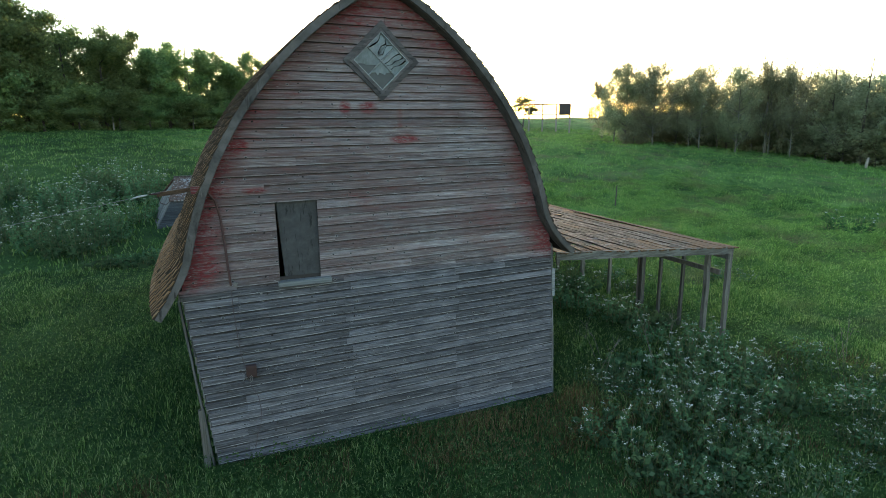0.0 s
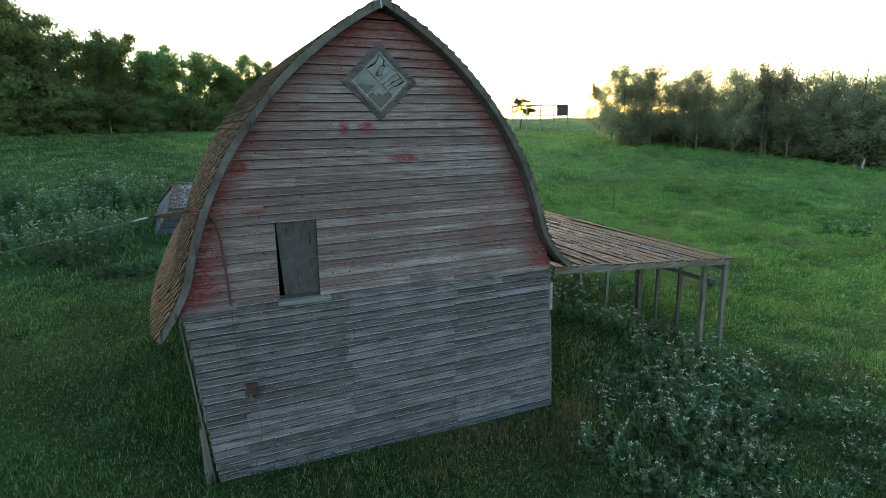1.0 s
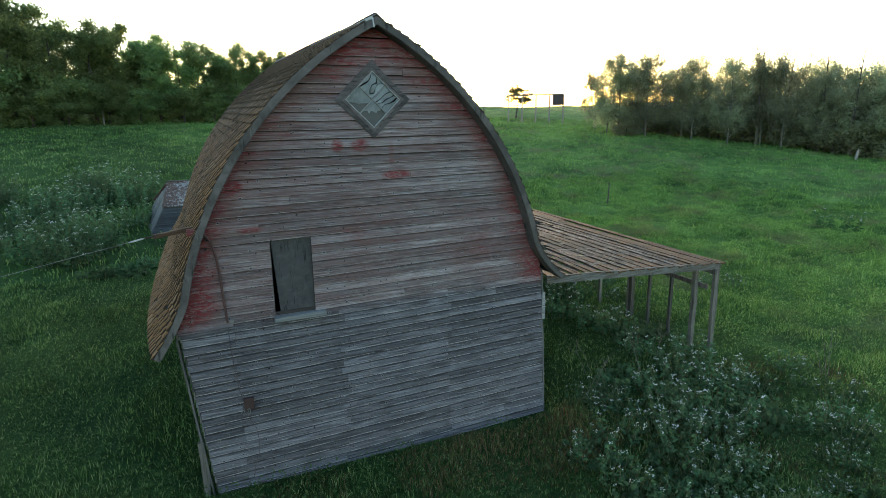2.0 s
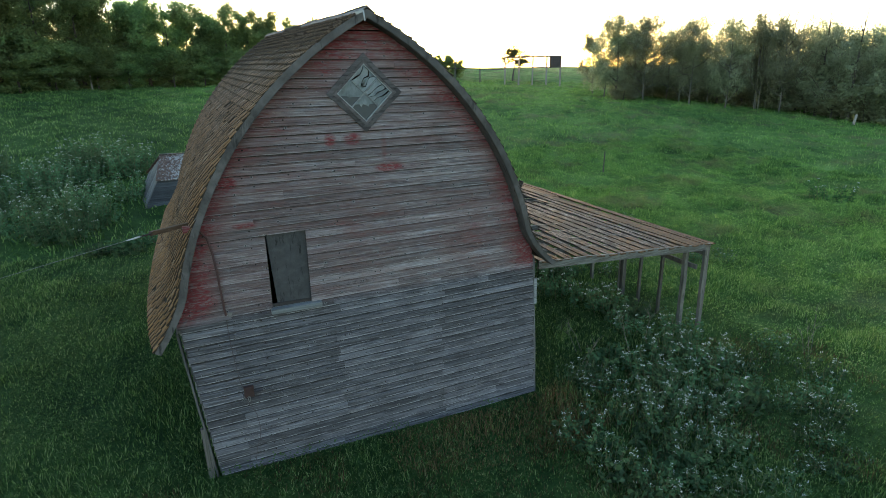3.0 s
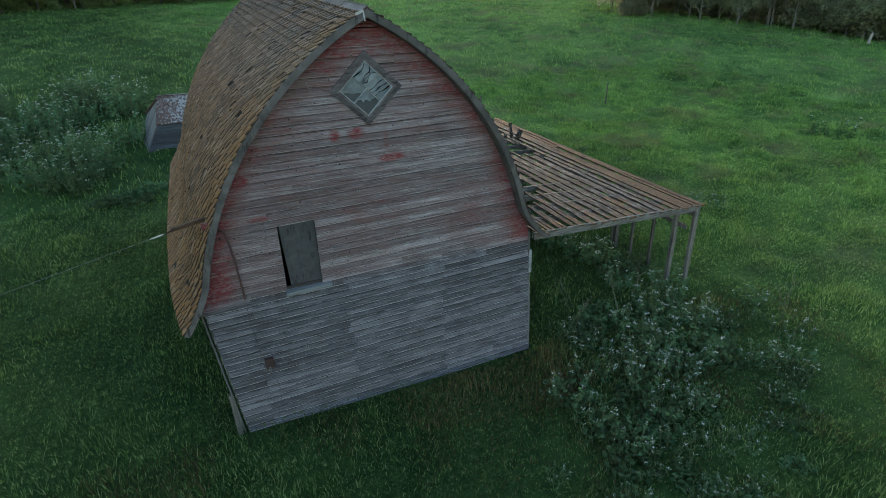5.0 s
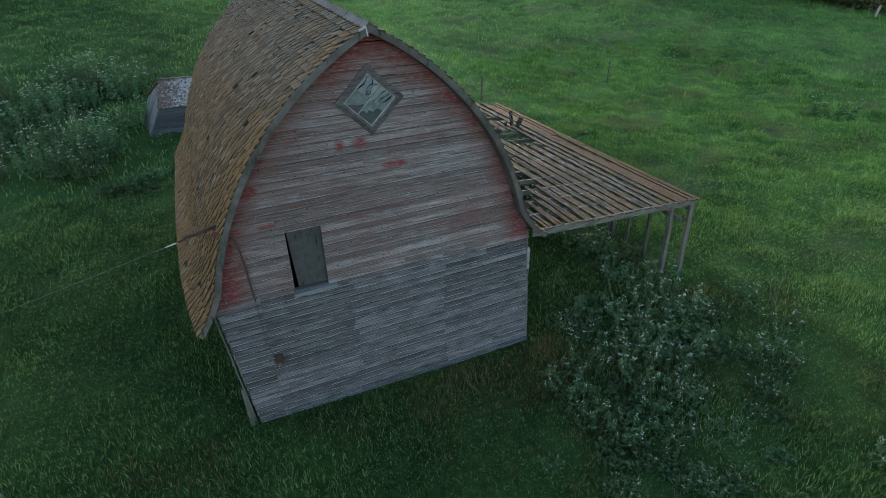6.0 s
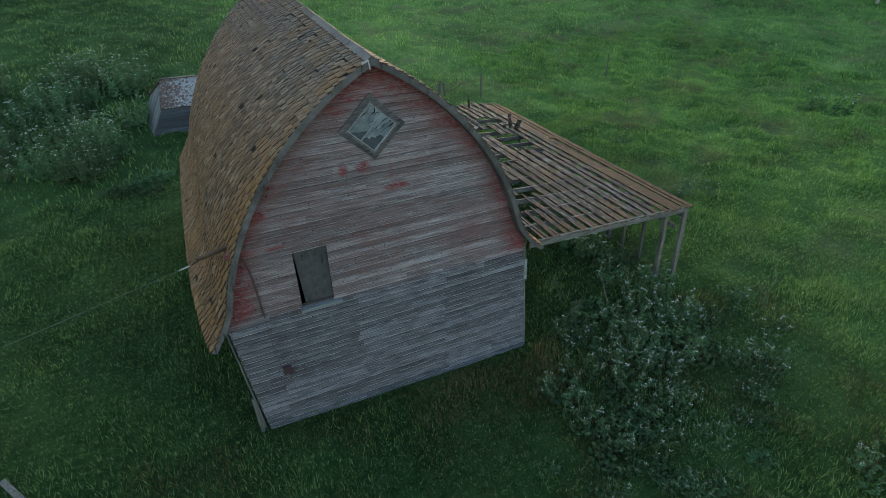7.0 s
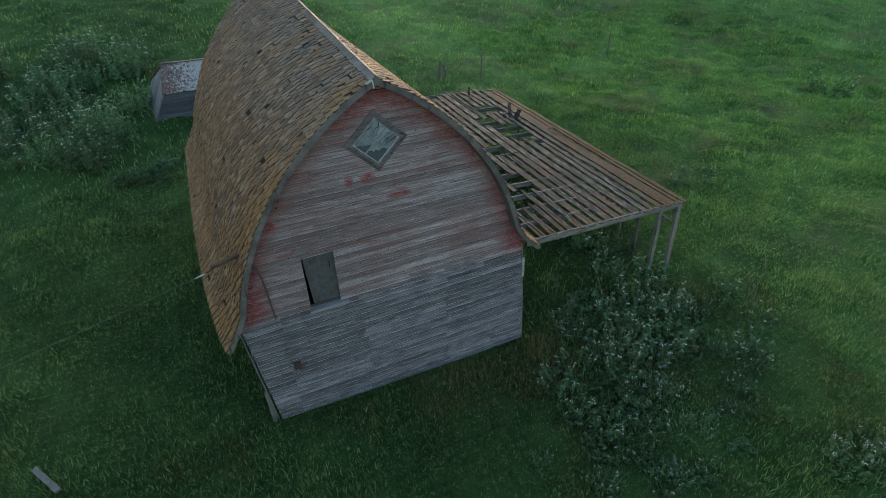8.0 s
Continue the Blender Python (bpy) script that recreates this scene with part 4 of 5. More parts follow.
def build_barn_fittings():
    # conduit, junction box and the loose cable on the wall
    bm = bm_new()
    tube(bm, [(0.13, -0.05, 3.98), (0.22, -0.055, 3.95), (0.30, -0.055, 3.84), (0.345, -0.05, 3.6), (0.37, -0.05, 3.25), (0.385, -0.05, 2.9), (0.40, -0.05, 2.66)], 0.017)
    part("conduit", bm, CONDUIT, barn, "rust-red cable conduit")
    bm = bm_new()
    tube(bm, [(0.40, -0.045, 2.66), (0.405, -0.045, 2.3), (0.43, -0.045, 1.9), (0.46, -0.045, 1.6), (0.50, -0.05, 1.42)], 0.005, 5)
    part("cable", bm, CABLE, barn)
    jbox = part("junction_box", bm_box((0.50, -0.10, 1.28), (0.645, -0.028, 1.46), None, 0.008), RUST, barn, "rusty junction box with loose wires")
    rnd = random.Random(4)
    bm = bm_new()
    for k in range(5):
        x = 0.49 + 0.02 * k
        pts = [(x, -0.1, 1.30)]
        for j in range(4):
            pts.append((pts[-1][0] + rnd.uniform(-0.03, 0.02), -0.11 - rnd.uniform(0, 0.02), pts[-1][2] + rnd.uniform(-0.05, 0.035)))
        tube(bm, pts, 0.004, 4)
    part("loose_wires", bm, WIRE, jbox)
    bm = bm_new()
    tube(bm, [(0.52, -0.06, 1.28), (0.56, -0.05, 1.12), (0.64, -0.05, 0.95), (0.665, -0.05, 0.72), (0.64, -0.045, 0.5), (0.58, -0.045, 0.34), (0.54, -0.05, 0.12)], 0.0045, 5)
    part("hanging_cable", bm, CABLE, barn)
    # trim at the break between the lower and the upper boards
    bm = bm_new()
    beam(bm, (-0.25, -0.045, 2.60), (0.47, -0.045, 2.645), 0.10, 0.022, (0, 1, 0), 0.003, 3)
    part("drip_board", bm, SIDING, barn)
    bm = bm_new()
    beam(bm, (0.445, -0.052, 2.64), (0.47, -0.052, 2.70), 0.05, 0.03, (0, 1, 0))
    part("cleat", bm, BARGE, barn)
    bm = bm_new()
    beam(bm, (0.02, -0.048, 3.99), (0.93, -0.048, 3.985), 0.10, 0.02, (0, 1, 0), 0.003, 3)
    part("patch_board", bm, SIDING, barn)
    bm = bm_new()
    beam(bm, (5.70, 0.0, 1.86), (5.69, 0.0, 2.36), 0.06, 0.03, (0, 1, 0), 0.003, 3)
    part("batten", bm, TRIM, barn)
    # nail heads in loose rows along the studs
    bm = bm_new()
    rnd = random.Random(9)
    for stud in np.arange(0.25, 5.6, 0.62):
        z = -0.06
        while z < 6.3:
            x = stud + rnd.uniform(-0.03, 0.03)
            if rnd.random() < 0.55 and wall_left(z) + 0.08 < x < wall_right(z) - 0.08 and not (HATCH[0] < x < HATCH[1] and HATCH[2] < z < HATCH[3]) and abs(x - DIA_X) + abs(z - DIA_Z) > 0.56:
                r = rnd.uniform(0.009, 0.018)
                bmesh.ops.create_icosphere(bm, subdivisions=1, radius=r, matrix=Matrix.Translation((x, -0.026, z + 0.03)) @ Matrix.Diagonal((1, 0.5, 1, 1)))
            z += 0.1255
    tagged(part("nails", bm, NAIL, barn), kind="stuff")
    # service arm at the eave with its insulator
    bm = bm_new()
    beam(bm, (-0.40, 0.18, 3.93), (0.16, 0.28, 3.99), 0.06, 0.055, (0, 0, 1), 0.004, 3)
    part("service_arm", bm, RUSTWOOD, barn, "rusty brown timber arm through the roof")
    bm = bm_new()
    tube(bm, [(-0.36, 0.12, 3.95), (-0.42, 0.05, 3.95), (-0.47, 0.0, 3.955)], 0.012, 5)
    tube(bm, [(-0.38, 0.14, 3.91), (-0.36, 0.1, 3.83), (-0.30, 0.1, 3.80), (-0.25, 0.12, 3.84), (-0.26, 0.14, 3.9)], 0.005, 4)
    part("hook", bm, RUST, barn)


build_barn_fittings()


def build_service_wire():
    w = thing("service_wire", (-0.47, 0.0, 3.955), label="slack pale overhead wire with a white insulator running to the barn", category="wire")
    a, b = Vector((-0.47, 0.0, 3.955)), Vector((-14.0, -1.2, 1.7))
    pts = []
    for k in range(25):
        t = k / 24
        p = a.lerp(b, t)
        p.z -= 1.0 * t * (1 - t) * 0.35
        pts.append(p)
    bm = bm_new()
    tube(bm, pts, 0.0033, 5)
    part("strand", bm, WIRE, w)
    bm = bm_new()
    d = (pts[1] - pts[0]).normalized()
    tube(bm, [a + d * 0.02, a + d * 0.05, a + d * 0.16, a + d * 0.2], [0.006, 0.012, 0.011, 0.005], 8)
    part("insulator", bm, CERAMIC, w, "white insulator")


build_service_wire()


def build_stakes():
    for a, b, w in (((-0.13, 0.02, -0.1), (-0.14, 0.03, 0.86), 0.085),):
        bm = bm_new()
        beam(bm, a, b, w, 0.06, (0, 1, 0), 0.006, 4)
        tagged(part("stake", bm, POSTWOOD, None), "short weathered post beside the barn corner", "post")
    bm = bm_new()
    z = float(ground_z(-4.4, 0.4)) + 0.05
    beam(bm, (-4.62, 0.82, z), (-4.1, 0.05, z + 0.05), 0.11, 0.04, (0, 0, 1), 0.005, 3)
    tagged(part("plank", bm, POSTWOOD, None), "loose grey plank lying in the grass", "plank")


build_stakes()

# ---- lean-to ----
def lean_z(x, y):
    """The top of the rafters of the lean-to."""
    return 2.60 - (x - 5.7) * 0.079 + 0.05 * math.sin(y * 0.9) * (1 - (x - 5.7) / 5.2) + 0.012 * (y - 4)


def lean_front(x):
    return 0.30 + (x - 5.7) * 0.066


def build_lean_to():
    shed = thing("lean_to", (8.2, 4.8, 0.0), label="open grey lean-to with gappy mossy plank roof beside the barn", category="lean-to")
    rnd = random.Random(21)
    # rafters
    ys = [0.0] + list(np.arange(0.62, 9.8, 0.62)) + [9.95]
    for k, dy in enumerate(ys):
        bm = bm_new()
        x1 = 10.8 - 0.025 * dy + rnd.uniform(-0.04, 0.05)
        a, b = (5.62, lean_front(5.62) + dy, lean_z(5.62, dy) - 0.07), (x1, lean_front(x1) + dy, lean_z(x1, dy) - 0.07)
        if k == 0:
            beam(bm, (5.93, a[1] - 0.02, a[2] + 0.005), (b[0] + 0.05, b[1] - 0.02, b[2] + 0.02), 0.04, 0.15, (0, 0, 1), 0.006, 8)
            part("fascia", bm, FASCIA, shed, "pale weathered front fascia board")
        else:
            beam(bm, a, b, 0.045, 0.13, (0, 0, 1), 0.008, 6)
            part("rafter", bm, PLANK_X, shed)
    # roof planks, running with the barn: two lengths that butt near the middle, with gaps, breaks and holes
    holes = ((7.95, 5.1, 0.32, 0.35), (9.2, 6.35, 0.42, 0.5), (9.55, 8.4, 0.35, 0.3), (7.3, 2.95, 0.3, 0.45), (6.75, 2.1, 0.25, 0.4), (7.0, 3.9, 0.3, 0.4), (6.3, 5.6, 0.3, 0.7), (8.8, 7.4, 0.3, 0.3), (7.4, 6.9, 0.15, 0.4))
    x = 5.76
    while x < 10.84:
        w = rnd.uniform(0.125, 0.205)
        xc = x + w / 2
        y0 = lean_front(xc) - 0.06 + rnd.uniform(-0.05, 0.03)
        end = lean_front(xc) + 10.05 + rnd.uniform(-0.35, 0.2)
        joint = y0 + 5.0 + rnd.choice((0.0, 0.0, 0.62, -0.62)) + rnd.uniform(-0.05, 0.05)
        pieces = []
        for p, q in ((y0, joint - 0.02), (joint, end)):
            if rnd.random() < 0.12:
                q -= rnd.uniform(0.2, 0.7)
            for hx, hy, rx, ry in sorted(holes, key=lambda h: h[1]):
                if abs(xc - hx) < rx and p < hy + ry and q > hy - ry:
                    if hy - ry - p > 0.25:
                        pieces.append((p, hy - ry + rnd.uniform(-0.15, 0.12)))
                    p = hy + ry + rnd.uniform(-0.12, 0.15)
            if q - p > 0.25:
                pieces.append((p, q))
        for p, q in pieces:
            split = rnd.random() < 0.35
            share = rnd.uniform(0.4, 0.62)
            for half in range(2 if split else 1):
                ww = w * (share if half == 0 else 0.94 - share) if split else w
                xs = x + ww / 2 if half == 0 else x + w - ww / 2
                cut = rnd.uniform(0, 0.5) if split and half else rnd.uniform(0, 0.05)
                skew = rnd.uniform(-0.02, 0.02)
                bm = bm_new()
                z0, z1 = rnd.uniform(0.0, 0.012), rnd.uniform(0.0, 0.02) + (0.05 if rnd.random() < 0.07 else 0)
                beam(bm, (xs + skew - 0.025 * p, p, lean_z(xs, p - 0.3) + 0.012 + z0), (xs - skew - 0.025 * q, q - cut, lean_z(xs, q - 0.3) + 0.012 + z1), ww, 0.022, (0, 0, 1), 0.008, 6)
                part("plank", bm, PLANK_Y, shed)
        x += w + (rnd.uniform(0.03, 0.06) if xc > 10.2 else rnd.uniform(0.07, 0.15))
    # a broken upright stub and a loose board near the far end
    for a, b, w in (((9.6, 7.45, 2.2), (9.55, 7.5, 2.85), 0.1), ((9.72, 7.4, 2.2), (9.88, 7.35, 2.62), 0.16), ((9.4, 7.5, 2.2), (9.37, 7.5, 2.5), 0.07), ((9.3, 10.1, 2.2), (9.3, 10.12, 2.72), 0.06)):
        bm = bm_new()
        beam(bm, a, b, w, 0.05, (0, 1, 0), 0.008, 3)
        part("stub", bm, PLANK_Y, shed)
    # posts
    for px, py, w in ((10.72, 0.62, 0.085), (10.84, 0.66, 0.07), (10.42, 0.9, 0.1), (10.6, 1.75, 0.075), (10.6, 2.45, 0.07), (10.6, 3.12, 0.11), (10.55, 3.2, 0.06), (10.6, 4.4, 0.08), (10.6, 5.7, 0.1), (10.6, 7.0, 0.1), (10.6, 8.5, 0.1), (10.6, 10.1, 0.12), (8.6, 10.2, 0.1), (7.0, 10.25, 0.1)):
        bm = bm_new()
        g = float(ground_z(px, py)) - 0.15
        beam(bm, (px + rnd.uniform(-0.03, 0.03) + 0.03, py, g), (px, py, lean_z(px, py - 0.5) - 0.05), w, w * rnd.uniform(0.6, 0.95), (0, 1, 0), 0.008, 5)
        part("post", bm, POSTWOOD, shed)
    bm = bm_new()
    beam(bm, (10.55, 0.66, 1.62), (10.56, 10.0, 1.70), 0.04, 0.11, (0, 0, 1), 0.01, 8)
    part("side_rail", bm, POSTWOOD, shed)
    bm = bm_new()
    beam(bm, (10.6, 0.5, lean_z(10.6, 0) - 0.16), (10.6, 10.5, lean_z(10.6, 10) - 0.16), 0.06, 0.12, (0, 0, 1), 0.01, 8)
    part("wall_plate", bm, POSTWOOD, shed)
    # dark boards closing part of the far end
    for k in range(14):
        x0 = 5.95 + k * 0.19 + (0.2 if k > 10 else 0)
        bm = bm_new()
        beam(bm, (x0, 10.16, 0.0), (x0 + rnd.uniform(-0.02, 0.02), 10.16, 2.3 - rnd.uniform(0, 0.15)), 0.17, 0.022, (0, 1, 0), 0.004, 3)
        part("end_board", bm, BLACKWOOD, shed)


build_lean_to()


def build_coop():
    g = float(ground_z(-1.2, 19.0))
    coop = thing("coop", (-0.9, 19.2, g), label="small leaning grey plank hut with a patched shingle roof among weeds", category="shed")
    x0, x1, y0, y1, base, eave, ridge = -2.3, 0.5, 18.0, 20.5, 0.15, 1.97, 2.8

    def skew(x, y, z):
        """The hut has slumped sideways and stands a little askew."""
        return (x + 0.54 * (z - 0.5) - 0.2 * (y - y0), y, z)

    rnd = random.Random(8)
    for name, yy in (("front_wall", y0), ("back_wall", y1)):
        w = None
        z = base
        while z < eave:
            zt = min(z + 0.16, eave)
            bm = bm_new()
            vs = [bm.verts.new(skew(x, yy + d, zz)) for zz in (z, zt - 0.006) for x, d in ((x0, -0.02), (x1, -0.02), (x1, 0.02), (x0, 0.02))]
            for f in ((3, 2, 1, 0), (4, 5, 6, 7), (0, 1, 5, 4), (1, 2, 6, 5), (2, 3, 7, 6), (3, 0, 4, 7)):
                bm.faces.new([vs[k] for k in f])
            part("board", bm, PLANK_X if name == "back_wall" else SLATE, coop)
            z = zt
    for xx in (x0, x1):
        n = 10
        for k in range(n):
            ya, yb = y0 + (y1 - y0) * k / n, y0 + (y1 - y0) * (k + 1) / n - 0.012
            top = eave + (ridge - eave) * (1 - abs((ya + yb) / 2 - (y0 + y1) / 2) / ((y1 - y0) / 2)) - 0.05
            bm = bm_new()
            vs = [bm.verts.new(skew(xx + d, y, z)) for z in (base, top) for y, d in ((ya, -0.02), (yb, -0.02), (yb, 0.02), (ya, 0.02))]
            for f in ((3, 2, 1, 0), (4, 5, 6, 7), (0, 1, 5, 4), (1, 2, 6, 5), (2, 3, 7, 6), (3, 0, 4, 7)):
                bm.faces.new([vs[k] for k in f])
            bmesh.ops.recalc_face_normals(bm, faces=bm.faces[:])
            part("gable_board", bm, BARE, coop)
    ym = (y0 + y1) / 2
    for s, ye in ((-1, y0 - 0.12), (1, y1 + 0.12)):
        bm = bm_new()
        rows = 6
        for r in range(rows):
            t0, t1 = r / rows, (r + 1) / rows + 0.03
            x = x0 - 0.12
            while x < x1 + 0.12:
                w = rnd.uniform(0.14, 0.26)
                a = [(x, t0), (min(x + w, x1 + 0.14), t0), (min(x + w, x1 + 0.14), t1), (x, t1)]
                x += w + 0.006
                lo, hi = [], []
                for px, t in a:
                    y = ye + (ym - ye) * min(t, 1)
                    z = eave - 0.1 + (ridge - eave + 0.1) * min(t, 1) + (0.022 if t == t0 else 0.004)
                    q = skew(px, y, z)
                    hi.append(bm.verts.new(q))
                    lo.append(bm.verts.new((q[0], q[1], q[2] - 0.03)))
                bm.faces.new(hi if s < 0 else hi[::-1])
                bm.faces.new(lo[::-1] if s < 0 else lo)
                for k in range(4):
                    bm.faces.new((hi[k], lo[k], lo[(k + 1) % 4], hi[(k + 1) % 4]))
        bmesh.ops.recalc_face_normals(bm, faces=bm.faces[:])
        part("roof", bm, ROOFCOOP, coop, "grey patched shingle roof")
    bm = bm_new()
    beam(bm, skew(x0 - 0.15, ym, ridge + 0.03), skew(x1 + 0.15, ym, ridge + 0.0), 0.16, 0.03, (0, 0, 1), 0.01, 4)
    part("ridge_board", bm, PLANK_X, coop)


build_coop()


# ---- far things on the hill ----
def build_gate_frame():
    a, b = Vector((43.6, 67.5, 0)), Vector((51.3, 64.2, 0))
    ob = thing("gate_frame", ((a.x + b.x) / 2, (a.y + b.y) / 2, float(ground_z(47, 66))), label="long pale timber frame with a dark sign panel on the hilltop", category="frame")
    top = 8.65
    for k in range(5):
        p = a.lerp(b, k / 4)
        g = float(ground_z(p.x, p.y))
        bm = bm_new()
        beam(bm, (p.x, p.y, g - 0.2), (p.x, p.y, top + 0.02 * k), 0.18, 0.18, (0, 1, 0), 0.01, 3)
        part("post", bm, WHITEPOST, ob)
    bm = bm_new()
    beam(bm, (a.x, a.y, top), (b.x, b.y, top + 0.1), 0.14, 0.2, (0, 0, 1), 0.01, 4)
    part("rail", bm, POSTWOOD, ob)
    bm = bm_new()
    beam(bm, (a.x - 0.6, a.y + 0.3, top - 1.45), (b.x, b.y, top - 1.5), 0.08, 0.13, (0, 0, 1), 0.02, 6)
    part("rail", bm, POSTWOOD, ob)
    p = a.lerp(b, 0.79)
    bm = bm_new()
    beam(bm, p + Vector((0, -0.12, top - 0.7)), b + Vector((0, -0.12, top - 0.66)), 0.06, 1.6, (0, 0, 1))
    part("sign_panel", bm, PANEL, ob, "dark sign panel")
    # lower rail fence running on from the frame
    fence = thing("rail_fence", (36, 72, float(ground_z(36, 72))), label="thin rail fence along the hilltop", category="fence")
    q = Vector((30.0, 74.0, 0))
    for k in range(4):
        c = q.lerp(a, k / 4)
        g = float(ground_z(c.x, c.y))
        bm = bm_new()
        beam(bm, (c.x, c.y, g - 0.2), (c.x, c.y, g + 3.0 - 0.6 * (k % 2)), 0.14, 0.14, (0, 1, 0), 0.01, 3)
        part("post", bm, POSTWOOD, fence)
    bm = bm_new()
    beam(bm, (q.x, q.y, float(ground_z(q.x, q.y)) + 2.1), (a.x, a.y, float(ground_z(a.x, a.y)) + 2.4), 0.06, 0.1, (0, 0, 1), 0.01, 6)
    part("rail", bm, POSTWOOD, fence)


build_gate_frame()


def build_posts():
    for x, y, h, w, lean, mat, label in (
        (22.3, 18.2, 1.3, 0.07, 0.06, DEADWOOD, "thin dark fence post in the meadow"),
        (13.4, 17.1, 1.2, 0.08, 0.03, DEADWOOD, "thin dark fence post in the meadow"),
        (11.5, 18.2, 0.85, 0.16, 0.1, DEADWOOD, "broken grey stump post in the grass"),
        (11.9, 18.3, 0.7, 0.1, -0.1, DEADWOOD, "broken grey stump post in the grass"),
        (56.2, 24.3, 0.95, 0.24, 0.3, WHITEPOST, "pale leaning tree stump at the field edge"),
        (-10.8, 70.3, 1.7, 0.16, 0.0, WHITEPOST, "pale fence post before the woods"),
    ):
        g = float(ground_z(x, y))
        bm = bm_new()
        tube(bm, [(x, y, g - 0.2), (x + lean * 0.3, y, g + h * 0.4), (x + lean, y + 0.02, g + h)], [w * 0.6, w * 0.52, w * 0.42], 7)
        tagged(part("fence_post", bm, mat, None), label, "post")


build_posts()


# ---- plants ----
def leaf_cards(centres, sizes, rnd, flat=0.0):
    """Bent four-cornered leaves (two facets each) at the centres, turned at random."""
    n = len(centres)
    u = rnd.normal(size=(n, 3))
    u[:, 2] *= 1 - flat
    u /= np.linalg.norm(u, axis=1)[:, None]
    w = rnd.normal(size=(n, 3))
    if flat:
        w = w * (1 - flat) + np.cross(u, np.array([0, 0, 1.0])) * flat * 2
    v = np.cross(u, w)
    v /= np.linalg.norm(v, axis=1)[:, None]
    k = np.cross(u, v)
    s = np.asarray(sizes)[:, None]
    a = centres - u * s * 0.5
    b = centres + v * s * 0.30 + k * s * 0.10
    c = centres + u * s * 0.55
    d = centres - v * s * 0.30 + k * s * 0.10
    verts = np.stack([a, b, c, d], 1).reshape(-1, 3)
    i = np.arange(n)[:, None] * 4
    return verts, np.concatenate([i + np.array([0, 1, 2]), i + np.array([0, 2, 3])])


def leaf_facets(centres, sizes, rnd, facing):
    """Small three-cornered leaf sprays that lie loosely on the outside of their clump."""
    n = len(centres)
    normal = facing + rnd.normal(size=(n, 3)) * 0.7
    u = np.cross(normal, rnd.normal(size=(n, 3)))
    u /= np.linalg.norm(u, axis=1)[:, None]
    v = np.cross(normal, u)
    v /= np.linalg.norm(v, axis=1)[:, None]
    s = np.asarray(sizes)[:, None]
    verts = np.stack([centres - u * s * 0.5, centres + u * s * 0.35 + v * s * 0.36, centres + u * s * 0.25 - v * s * 0.38], 1).reshape(-1, 3)
    return verts, np.arange(3 * n).reshape(n, 3)


CROWN_TOP = {}


